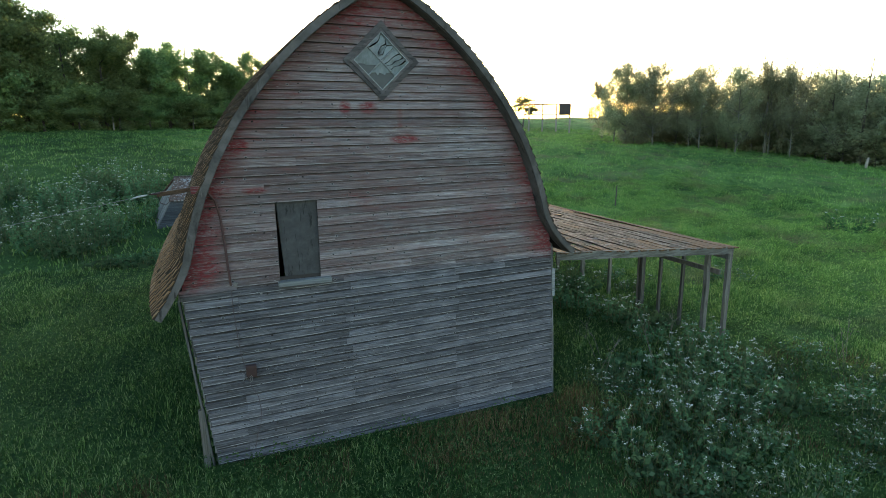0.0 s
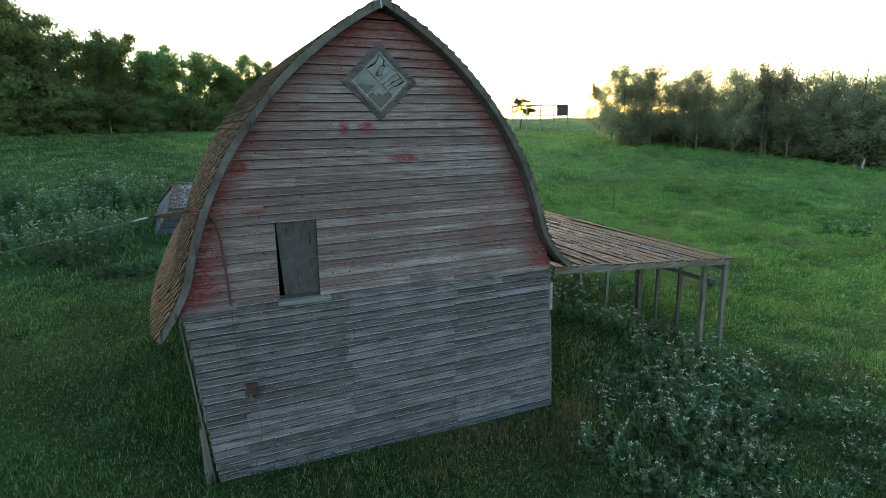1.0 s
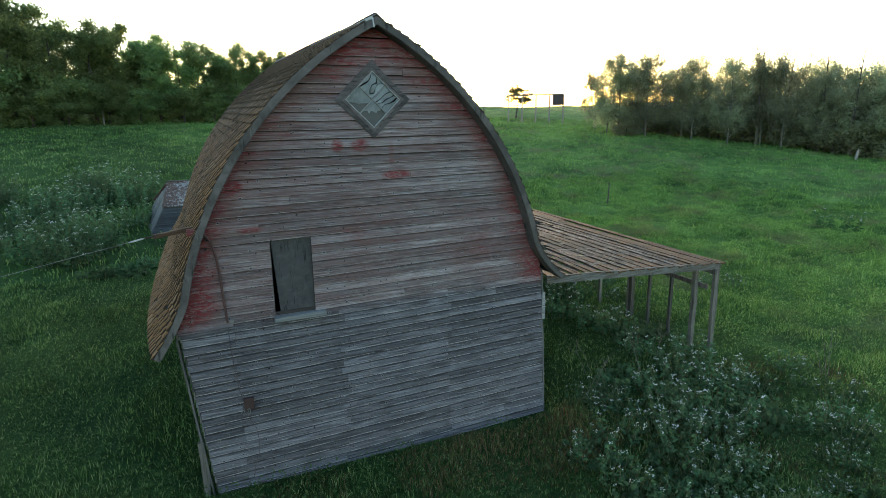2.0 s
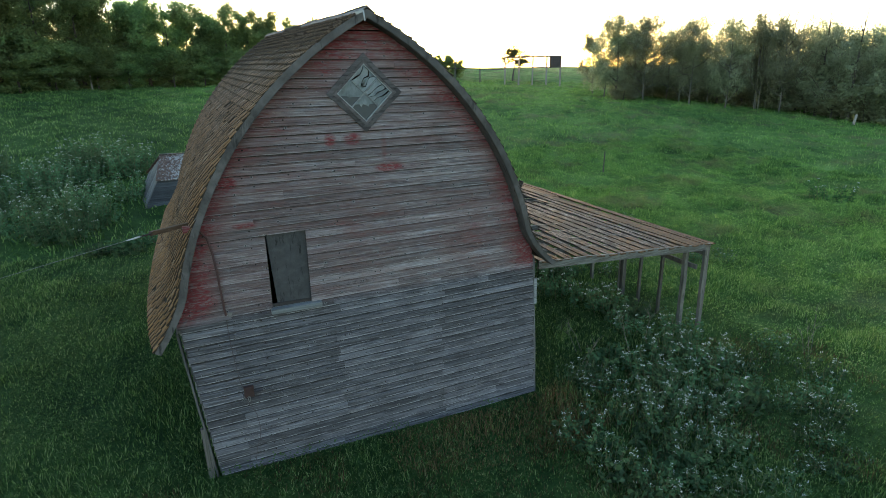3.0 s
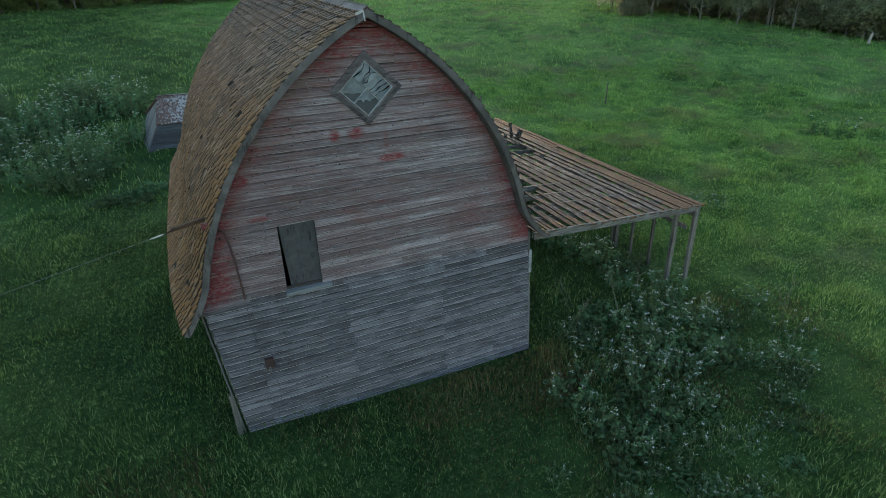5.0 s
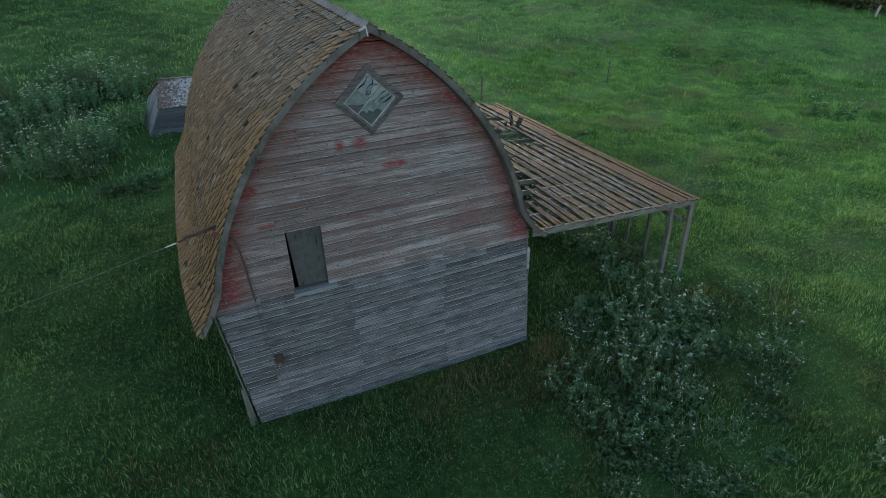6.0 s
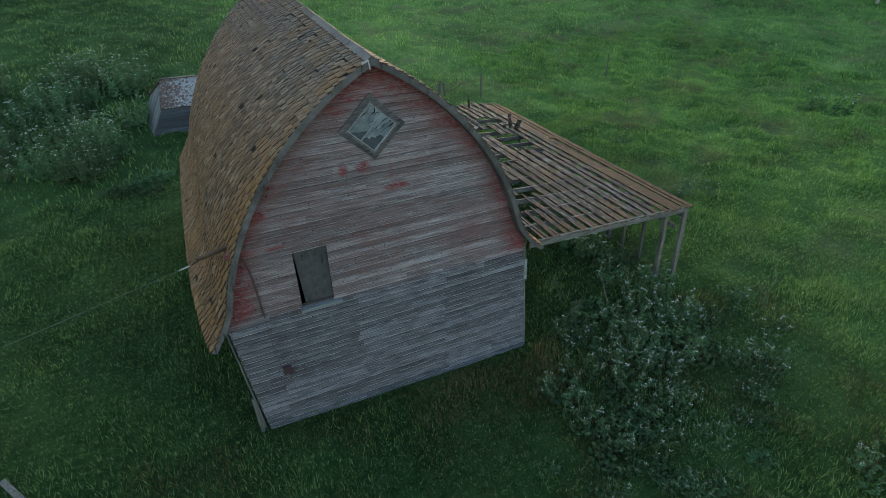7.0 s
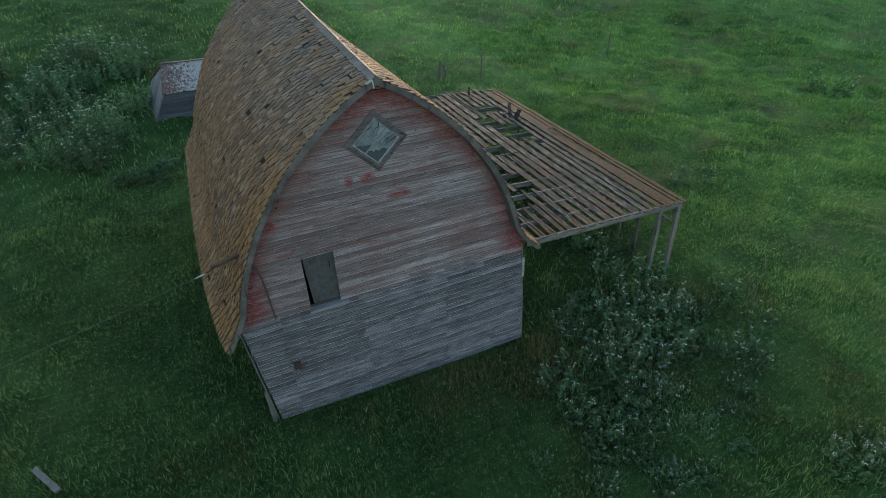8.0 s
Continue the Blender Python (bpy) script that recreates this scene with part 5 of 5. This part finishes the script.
def make_tree(seed, height, spread, leaves, size, low=0.12, material=None, skirt=True, bare=0.16, feather=False):
    """A broadleaf tree at the origin: trunk and limbs as one mesh, the crown of leaves as another."""
    r = np.random.default_rng(seed)
    rnd = random.Random(seed)
    tree = thing("tree")
    bm = bm_new()
    lean = (rnd.uniform(-0.5, 0.5), rnd.uniform(-0.5, 0.5))
    top = height * 0.86
    pts = [(lean[0] * t * t + 0.12 * math.sin(5 * t + seed), lean[1] * t * t, top * t - 0.2) for t in np.linspace(0, 1, 8)]
    tube(bm, pts, [max((0.012 if feather else 0.02) * height * (1 - 0.9 * t) ** 1.1, 0.015) for t in np.linspace(0, 1, 8)], 8)
    tips = []
    for k in range(24 if feather else 15):
        t = rnd.uniform(bare, 0.92)
        i = min(int(t * 7), 6)
        p = Vector(pts[i]).lerp(Vector(pts[i + 1]), t * 7 - i)
        a = k * 2.4 + rnd.uniform(-0.4, 0.4)
        reach = spread * (1.05 - 0.65 * abs(t - 0.42) / 0.6) * rnd.uniform(0.65, 1.1)
        rise = height * rnd.uniform(0.06, 0.2)
        q = p + Vector((math.cos(a) * reach, math.sin(a) * reach, rise))
        m = p.lerp(q, 0.5) + Vector((0, 0, -0.12 * rise + rnd.uniform(-0.2, 0.2)))
        r0 = 0.008 * height * (1 - 0.7 * t)
        tube(bm, [p, m, q], [r0, r0 * 0.6, r0 * 0.2], 5)
        tips += [(q, 1.0), (m, 0.8)]
        for _ in range(5 if feather else 2):
            z = m.lerp(q, rnd.random()) + Vector((rnd.uniform(-1, 1), rnd.uniform(-1, 1), rnd.uniform(-0.3, 1.2 if feather else 0.9))) * reach * (0.5 if feather else 0.35)
            tube(bm, [m, m.lerp(z, 0.6) + Vector((0, 0, 0.08)), z], [r0 * 0.4, r0 * 0.25, 0.006], 4)
            tips.append((z, 0.75))
    tips.append((Vector(pts[-1]), 0.8))
    if skirt:
        tips += [(Vector((math.cos(a) * spread * 0.62, math.sin(a) * spread * 0.62, height * rnd.uniform(low, 0.35))), 0.9) for a in np.linspace(0, 6.0, 7)]
    part("trunk", bm, PALEBARK if feather else BARK, tree)
    cen = np.array([tuple(t[0]) for t in tips])
    wt = np.array([t[1] for t in tips])
    pick = r.choice(len(tips), leaves, p=wt / wt.sum())
    d = r.normal(size=(leaves, 3))
    d /= np.linalg.norm(d, axis=1)[:, None]
    rad = spread * (0.2 if feather else 0.38) * (0.55 + 0.45 * r.random(len(tips)))[pick] * r.random(leaves) ** 0.6 * np.where(r.random(leaves) < 0.18, 1.5, 1.0)
    pos = cen[pick] + d * rad[:, None] * np.array([1, 1, 0.75])
    if feather:
        pos = cen[pick] + d * (spread * 0.24 * r.random(leaves) ** 0.5)[:, None] * np.array([1, 1, 1.1])
    ok = pos[:, 2] > (0.05 * height if feather else 0.15)
    pos = pos[ok]
    CROWN_TOP[seed] = float(np.percentile(pos[:, 2], 99.2 if feather else 99.8))
    v, f = leaf_facets(pos, size * (0.6 + 0.8 * r.random(len(pos))), r, d[ok] + np.array([0, 0, 0.25]))
    tagged(part("crown", mesh_of("crown", v, f, material or LEAF), LEAF, tree), kind="stuff")
    return tree


CAM0 = (0.36, -7.84)


def spot(az, dist):
    """A place at a bearing from +y towards +x and a distance, as seen from where the flight begins."""
    return CAM0[0] + dist * math.sin(radians(az)), CAM0[1] + dist * math.cos(radians(az))


def build_trees():
    kinds = [make_tree(31, 11, 3.6, 26000, 0.25), make_tree(32, 12.5, 4.0, 29000, 0.26), make_tree(33, 9, 3.4, 24000, 0.24), make_tree(34, 14, 4.6, 31000, 0.27), make_tree(35, 7, 2.8, 15000, 0.24, 0.06)]
    kinds += [make_tree(36, 9, 2.9, 9500, 0.2, 0.1, HAZELEAF, True, 0.1, True), make_tree(37, 8, 2.7, 8500, 0.2, 0.1, HAZELEAF, True, 0.12, True), make_tree(38, 10, 3.0, 10000, 0.2, 0.1, HAZELEAF, True, 0.1, True), make_tree(39, 7, 2.4, 5000, 0.22, 0.2, DARKLEAF, False, 0.5), make_tree(40, 7, 2.8, 12000, 0.23, 0.06, HAZELEAF)]
    heights = [CROWN_TOP[k] for k in range(31, 41)]
    rnd = random.Random(77)
    used = set()

    def put(az, dist, top_el, label, group, kind=None, thin=1.0):
        x, y = spot(az, dist)
        g = float(ground_z(x, y))
        h = dist * math.tan(radians(top_el)) + 4.72 - g
        if kind is None:
            fresh = [i for i in range(4) if i not in used]
            kind = fresh[0] if fresh else min(range(5), key=lambda i: abs(heights[i] - h) + rnd.uniform(0, 3))
        elif kind == "pale":
            fresh = [i for i in (5, 6, 7) if i not in used]
            kind = fresh[0] if fresh else rnd.choice((5, 6, 7))
        k = kind
        s = h / heights[k]
        m = pose(x, y, g - 0.1, 0, 0, rnd.uniform(0, 360)) @ Matrix.Diagonal((s * thin, s * thin, s, 1))
        if k in used:
            own = kinds[k].scale
            ob = copy_thing(kinds[k], m @ Matrix.Diagonal((1 / own.x, 1 / own.y, 1 / own.z, 1)))
        else:
            used.add(k)
            ob = kinds[k]
            ob.matrix_basis = m
        tagged(ob, label, "tree", group)

    left = "dense dark green broadleaf tree at the wood's edge"
    # the wood beyond the meadow, two ranks deep
    for az, d, el in ((-17.5, 76, 11.2), (-14.2, 78, 10.9), (-11.2, 80, 9.4), (-8.6, 81, 8.7), (-6.9, 83, 8.6), (-5.2, 84, 7.4), (-3.6, 84, 8.0), (-1.8, 85, 7.5), (-0.2, 84, 7.4), (1.6, 86, 6.6), (3.2, 85, 7.6), (5.2, 86, 7.0), (7.2, 87, 6.8), (9.6, 88, 6.4), (12.2, 92, 6.2), (15.0, 96, 5.6)):
        put(az, d, el, left, "wood beyond the meadow")
    for az, d, el in ((-20, 82, 11), (-15.8, 86, 9.8), (-12.6, 90, 8.2), (-9.6, 92, 7.2), (-4.4, 94, 6.4), (-0.9, 96, 6.2), (2.4, 96, 5.8), (6.2, 98, 6.0), (9.8, 100, 5.6), (-7.6, 92, 6.6)):
        put(az, d, el, left, "wood beyond the meadow")
    right = "hazy green broadleaf tree with a pale trunk on the slope"
    for az, d, el, thin in ((38.4, 76, 4.8, 0.8), (39.6, 72, 5.6, 0.75), (40.6, 71, 6.4, 0.85), (42.2, 74, 5.4, 0.8), (43.2, 70, 6.3, 0.85), (45.2, 74, 4.8, 0.95), (46.4, 72, 5.2, 0.7), (47.3, 70, 5.9, 0.7), (48.8, 73, 4.6, 0.9), (50.3, 69, 5.6, 0.75), (51.6, 73, 4.6, 0.9), (52.9, 70, 5.9, 0.65), (54.6, 69, 5.5, 0.7), (55.8, 73, 4.4, 0.9), (57.0, 71, 5.0, 0.7), (58.4, 69, 4.3, 1.0), (60.6, 69, 4.4, 1.0), (62.8, 67, 4.4, 0.95)):
        put(az, d, el, right, "trees on the slope", "pale", thin)
    for az, d, el in ((41.6, 80, 4.4), (44.2, 82, 3.8), (46.6, 81, 3.8), (49.6, 80, 3.8), (52.4, 79, 3.8), (55.0, 78, 3.9), (57.6, 77, 3.5), (60.0, 76, 3.5), (62.8, 75, 3.5)):
        put(az, d, el, right, "trees on the slope", "pale", 1.25)
    # a small tree and a clump on the skyline
    put(30.7, 96, 3.7, "small windblown tree on the hilltop", "hilltop trees", 8, 1.4)
    for az, d, el in ((21.0, 98, 2.6), (22.6, 98, 2.9), (24.2, 100, 2.9), (25.0, 99, 2.4)):
        put(az, d, el, "low rounded shrub on the skyline", "skyline shrubs", 4, 1.25)
    # undergrowth along both woods
    for az, d, el in ((-16.5, 74, 3.2), (-13.2, 76, 4.2), (-10.6, 78, 3.2), (-7.6, 80, 3.2), (-5.2, 81, 2.8), (-1.6, 82, 3.2), (1.0, 82, 2.6), (3.6, 82, 3.4), (7.2, 84, 3.0), (-15.0, 88, 4.0), (-12.0, 88, 3.6), (-9.0, 89, 3.6), (-6.4, 90, 3.4), (-3.4, 90, 3.4), (0.0, 91, 3.2), (2.6, 91, 3.2), (5.4, 92, 3.2), (9.4, 92, 3.2), (41.4, 69, 0.7), (42.4, 76, 2.2), (44.4, 78, 1.6), (46.2, 77, 2.2), (48.0, 76, 1.8), (49.6, 75, 2.4), (51.4, 75, 1.8), (53.0, 74, 2.2), (54.8, 74, 1.8), (56.6, 73, 2.2), (58.4, 72, 2.0), (60.2, 71, 2.3), (62.0, 70, 2.0), (63.6, 70, 2.2)):
        put(az, d, el, "low dense shrub at the foot of the trees", "undergrowth", 4 if az < 20 else 9, 1.5)
    # bare dead trunks
    for az, d, el in ((-6.2, 90, 9.4), (-1.9, 90, 8.6), (5.6, 90, 8.0), (52.6, 70, 6.4), (54.7, 72, 6.3), (57.2, 70, 5.8), (59.6, 68, 5.9)):
        x, y = spot(az, d)
        g = float(ground_z(x, y))
        h = d * math.tan(radians(el)) + 4.72 - g
        bm = bm_new()
        pts = [(x + 0.25 * math.sin(3 * t + az), y, g + h * t - 0.2) for t in np.linspace(0, 1, 7)]
        tube(bm, pts, [0.16 - 0.135 * t for t in np.linspace(0, 1, 7)], 6)
        for k in range(7):
            p = Vector(pts[3]).lerp(Vector(pts[6]), k / 7)
            q = p + Vector((rnd.uniform(-1.1, 1.1), rnd.uniform(-0.5, 0.5), rnd.uniform(0.4, 1.4)))
            tube(bm, [p, p.lerp(q, 0.5) + Vector((0, 0, -0.1)), q], [0.05, 0.035, 0.012], 4)
        tagged(part("dead_tree", bm, DEADWOOD, None), "bare dead tree standing among the green ones", "tree", "dead trees")


build_trees()


def make_weed(seed, height, spread, leaves, flowers, size, name="flowering_weed", material=None):
    """A clump of tall leafy stems with flat white flower heads."""
    r = np.random.default_rng(seed)
    rnd = random.Random(seed)
    ob = thing(name)
    bm = bm_new()
    tops, pos, sizes = [], [], []
    for k in range(26):
        a, d = rnd.uniform(0, 6.283), spread * math.sqrt(rnd.random()) * 0.75
        h = height * rnd.uniform(0.55, 1.0) * (1 - 0.3 * d / spread)
        p = Vector((math.cos(a) * d, math.sin(a) * d, -0.05))
        q = p + Vector((math.cos(a) * 0.25 * h, math.sin(a) * 0.25 * h, h))
        m = p.lerp(q, 0.55) + Vector((0, 0, 0.04))
        tube(bm, [p, m, q], [0.008, 0.006, 0.003], 4)
        tops.append(q)
        for j in range(leaves // 26):
            t = rnd.random() ** 0.7
            c = p.lerp(q, t)
            s = size * (1.25 - 0.75 * t) * rnd.uniform(0.6, 1.2)
            b = rnd.uniform(0, 6.283)
            pos.append((c.x + math.cos(b) * s * 0.5, c.y + math.sin(b) * s * 0.5, c.z + rnd.uniform(-0.03, 0.05)))
            sizes.append(s)
    tagged(part("stem_mass", bm, STEM, ob), kind="stuff")
    pos = np.array(pos)
    v, f = leaf_cards(pos, np.array(sizes), r, 0.45)
    tagged(part("foliage", mesh_of("foliage", v, f, material or WEED), WEED, ob), kind="stuff")
    if flowers:
        fp, fs = [], []
        for q in rnd.sample(tops, min(flowers, len(tops))):
            for j in range(rnd.randint(5, 12)):
                fp.append((q.x + rnd.uniform(-0.05, 0.05), q.y + rnd.uniform(-0.05, 0.05), q.z + rnd.uniform(-0.015, 0.03)))
                fs.append(rnd.uniform(0.022, 0.042))
        v, f = leaf_cards(np.array(fp), np.array(fs), r, 0.6)
        tagged(part("blossom", mesh_of("blossom", v, f, PETAL), PETAL, ob, "small white flower heads"), kind="stuff")
    return ob


def build_weeds():
    kinds = [make_weed(41, 0.75, 0.7, 240, 11, 0.14), make_weed(42, 0.62, 0.65, 220, 10, 0.125), make_weed(43, 0.95, 0.7, 290, 10, 0.145), make_weed(44, 0.55, 0.7, 190, 0, 0.25), make_weed(45, 1.6, 0.9, 640, 13, 0.17), make_weed(46, 1.15, 0.8, 620, 14, 0.12, material=HERB)]
    used = set()
    rnd = random.Random(55)

    def put(k, x, y, s, label, group):
        m = pose(x, y, float(ground_z(x, y)), 0, 0, rnd.uniform(0, 360)) @ Matrix.Diagonal((s, s, s * rnd.uniform(0.85, 1.1), 1))
        if k in used:
            own = kinds[k].scale
            ob = copy_thing(kinds[k], m @ Matrix.Diagonal((1 / own.x, 1 / own.y, 1 / own.z, 1)))
        else:
            used.add(k)
            ob = kinds[k]
            ob.matrix_basis = m
        tagged(ob, label, "weed", group)

    near = "tall leafy weed with small white flowers beside the barn"
    # the thicket runs from the lean-to's front down along the barn's corner
    ring = ((6.3, -0.75), (5.15, -2.2), (4.95, -3.1), (6.6, -4.1), (8.6, -3.0), (9.5, -1.7), (10.7, 0.2), (10.3, 0.9), (8.2, 0.9), (7.2, 0.1))

    def inside(x, y):
        odd = False
        for (ax, ay), (bx, by) in zip(ring, ring[1:] + ring[:1]):
            if (ay > y) != (by > y) and x < ax + (y - ay) / (by - ay) * (bx - ax):
                odd = not odd
        return odd

    placed = 0
    while placed < 44:
        x, y = rnd.uniform(4.9, 10.7), rnd.uniform(-4.1, 0.9)
        if not inside(x, y):
            continue
        broad = y < -1.2 and rnd.random() < 0.22
        put(3 if broad else rnd.choice((0, 1, 2, 0, 1, 2, 3)), x, y, rnd.uniform(0.55, 0.85) + (0.2 if y > -0.8 and x > 7.6 else 0.05 if y > -2.0 else 0), near, "weeds beside the barn")
        placed += 1
    loose = 0
    while loose < 26:
        x, y = rnd.uniform(4.4, 11.2), rnd.uniform(-5.0, 0.4)
        if inside(x, y) or (x < 6.3 and y > -1.2) or not any(inside(x + dx, y + dy) for dx in (-0.9, 0.0, 0.9) for dy in (-0.9, 0.0, 0.9)):
            continue
        put(rnd.choice((0, 1, 1, 3)), x, y, rnd.uniform(0.35, 0.6), near, "weeds beside the barn")
        loose += 1
    for k in range(24):
        put(rnd.choice((0, 2, 3, 3)), rnd.uniform(9.0, 10.5), rnd.uniform(0.9, 9.4), rnd.uniform(0.8, 1.2), "leafy weed growing under the lean-to roof", "weeds under the lean-to")
    for x, y in ((10.0, -2.9), (10.5, -2.6), (9.8, -2.4), (9.4, -5.6), (9.9, -5.9), (10.2, -5.4), (11.2, -2.0), (11.5, -0.8), (11.3, 5.4), (11.6, 4.6), (11.2, 4.2), (11.9, 5.8), (12.4, 4.9), (11.4, 6.6), (14.6, 4.2), (15.2, 4.6), (15.6, 3.9), (16.2, 4.4)):
        put(rnd.choice((0, 1)), x, y, rnd.uniform(0.6, 0.85), "low flowering weed in the grass", "weeds in the meadow")
    for x, y, s in ((28.1, 8.4, 1.2), (15.9, 9.0, 0.5), (14.2, 9.8, 0.45), (15.0, 10.6, 0.5), (12.6, 8.2, 0.4)):
        put(5 if s > 1 else 0, x, y, s * 1.1, "pale flowering shrub standing in the meadow", "meadow shrubs")
    n = 0
    while n < 58:
        x, y = rnd.uniform(-12.5, -2.4), rnd.uniform(14.5, 30)
        if y - 14 < (-3.2 - x) * 0.2 or x > -3.0 + (y - 18) * 0.1 or y > 29 + x * 0.2:
            continue
        put(rnd.choice((4, 4, 4, 2)), x, y, rnd.uniform(0.85, 1.3), "tall shrub-like weed with pale blossom in the meadow", "tall weeds in the meadow")
        n += 1
    for x, y in ((-2.4, 12.8), (-2.9, 13.2), (-3.4, 12.6), (-2.0, 13.6), (-0.9, 14.6), (-0.6, 15.2)):
        put(3, x, y, 0.9, "broad-leaved burdock weed in the grass", "burdock")


build_weeds()


# ---- grass ----
def blades(name, n, x0, x1, y0, y1, height, width, seed, keep, label, material=None):
    r = np.random.default_rng(seed)
    x, y = r.uniform(x0, x1, n), r.uniform(y0, y1, n)
    # blades gather in tufts
    cell = 0.23 if height < 0.5 else 0.6
    tx, ty = np.floor(x / cell), np.floor(y / cell)
    h1 = np.modf(np.sin(tx * 127.1 + ty * 311.7) * 43758.5453)[0]
    h2 = np.modf(np.sin(tx * 269.5 + ty * 183.3) * 43758.5453)[0]
    cx, cy = (tx + 0.5 + 0.35 * h1) * cell, (ty + 0.5 + 0.35 * h2) * cell
    pull = 0.55 * r.random(n)
    x, y = x + (cx - x) * pull, y + (cy - y) * pull
    ok = keep(x, y)
    x, y, h1, cx, cy = x[ok], y[ok], h1[ok], cx[ok], cy[ok]
    n = len(x)
    z = ground_z(x, y) - 0.02
    patch = 0.8 + 0.5 * np.sin(0.9 * x + 1.7 * np.sin(0.6 * y)) * np.sin(0.8 * y + 1.1 * np.sin(0.7 * x)) + 0.3 * np.sin(2.9 * x + 1.1 * np.sin(1.3 * y)) * np.sin(2.6 * y + 0.9 * np.sin(1.1 * x))
    h = height * (0.45 + 0.75 * r.random(n)) * (0.85 + 0.3 * np.abs(h1)) * np.clip(patch, 0.5, 1.25)
    h = h * np.where((x > -0.1) & (x < 5.85) & (y < 0), np.clip(0.3 + (-y) / 0.7, 0.3, 1.0), 1.0)
    a = r.uniform(0, 2 * np.pi, n)
    lean = h * r.uniform(0.15, 0.75, n) * (1.35 if material is FIELD else 1.0)
    out = np.arctan2(y - cy, x - cx) + r.normal(0, 0.7, n)
    dx, dy = np.cos(out) * lean, np.sin(out) * lean
    w = width * (0.6 + 0.8 * r.random(n)) * 0.5
    sx, sy = np.cos(a) * w, np.sin(a) * w
    p = np.stack([x, y, z], 1)
    side = np.stack([sx, sy, np.zeros(n)], 1)
    mid = p + np.stack([dx * 0.3, dy * 0.3, h * 0.58], 1)
    tip = p + np.stack([dx, dy, h * (1 - 0.25 * (lean / h))], 1)
    v = np.stack([p - side, p + side, mid + side * 0.75, mid - side * 0.75, tip], 1).reshape(-1, 3)
    i = np.arange(n, dtype=np.int32)[:, None] * 5
    me = mesh_of(name, v, [i + np.array([0, 1, 2, 3]), i + np.array([3, 2, 4])], material or GRASS)
    tagged(new(name, me), label, "grass", kind="stuff")


def outside_barn(x, y):
    return ~((x > -0.05) & (x < 5.8) & (y > -0.01) & (y < 9.05))


def far_keep(x, y):
    az = np.degrees(np.arctan2(x - CAM0[0], y - CAM0[1]))
    d = np.hypot(x - CAM0[0], y - CAM0[1])
    near = (x > -9) & (x < 16) & (y > -6) & (y < 13)
    return ~near & (az > -22) & (az < 66) & (d < 95) & outside_barn(x, y)


blades("near_grass", 370000, -9, 16, -6.0, 13, 0.155, 0.012, 3, outside_barn, "thick green meadow grass round the barn")
blades("hummock_grass", 260000, 16, 36, -4, 26, 0.17, 0.015, 14, outside_barn, "tall green meadow grass on the slope", FIELD)
blades("meadow_grass", 290000, -30, 75, -6, 80, 0.27, 0.042, 4, far_keep, "tall green meadow grass", FIELD)
blades("dead_weeds", 3600, 2.6, 6.4, -1.9, -0.15, 0.27, 0.009, 16, lambda x, y: y > -1.9 + 0.28 * np.abs(x - 5.0), "brown withered weeds before the barn wall", DRY)
blades("dry_grass", 26000, -6, 12.5, -5.5, -0.05, 0.25, 0.007, 6, lambda x, y: np.sin(1.3 * x + 0.5) * np.sin(1.1 * y + 2 * np.sin(0.8 * x)) > np.where(x > 2.5, -0.1, 0.25), "dry brown stalks among the grass", DRY)


def herbs(n, x0, x1, y0, y1, seed, material, label, big=0.06):
    """Low broad-leaved plants between the grass."""
    r = np.random.default_rng(seed)
    x, y = r.uniform(x0, x1, n), r.uniform(y0, y1, n)
    z0 = 0.02 if big < 0.063 else 0.06
    ok = outside_barn(x, y) & (np.sin(2.1 * x + 1.3 * np.sin(1.9 * y)) * np.sin(1.7 * y + 1.5 * np.sin(1.4 * x)) > -0.25 + np.where(x > 9, 0.9 * np.clip((12.0 - x) / 1.5, 0, 1) + 0.9 * np.clip((-0.5 - y) / 2, 0, 1), 0) * (big > 0.063))
    x, y = x[ok], y[ok]
    z = ground_z(x, y) + r.uniform(z0, z0 + 0.2, len(x))
    v, f = leaf_cards(np.stack([x, y, z], 1), r.uniform(0.35 * big, big, len(x)), r, 0.45)
    tagged(new("ground_herbs", mesh_of("ground_herbs", v, f, material)), label, "plants", kind="stuff")


herbs(130000, -8, 12, -5.8, 10, 12, HERB, "low broad-leaved herbs between the grass")
herbs(60000, 10.5, 27, -2.5, 15, 13, FIELD, "bright low clover between the meadow grass", 0.066)


def build_twigs():
    """Bleached dead stalks that stick out of the weeds."""
    rnd = random.Random(15)
    for x, y in ((7.6, 0.9), (8.4, 0.3), (11.8, -1.4), (7.0, 0.2), (9.2, 0.6)):
        g = float(ground_z(x, y))
        bm = bm_new()
        for k in range(rnd.randint(2, 4)):
            p = Vector((x + rnd.uniform(-0.1, 0.1), y + rnd.uniform(-0.1, 0.1), g - 0.02))
            q = p + Vector((rnd.uniform(-0.5, 0.5), rnd.uniform(-0.3, 0.3), rnd.uniform(0.6, 1.2)))
            m = p.lerp(q, 0.5) + Vector((rnd.uniform(-0.08, 0.08), 0, 0.1))
            tube(bm, [p, m, q], [0.006, 0.0045, 0.002], 4)
            for j in range(4):
                s = m.lerp(q, rnd.random())
                tube(bm, [s, s + Vector((rnd.uniform(-0.2, 0.2), rnd.uniform(-0.2, 0.2), rnd.uniform(0.05, 0.25)))], [0.004, 0.002], 4)
        tagged(part("dead_stalk", bm, STALK, None), "bleached dead weed stalk with bare twigs", "weed", "dead stalks")


build_twigs()


blades("yard_grass", 90000, -16, 22, -18, -6.0, 0.27, 0.014, 8, outside_barn, "thick green meadow grass")
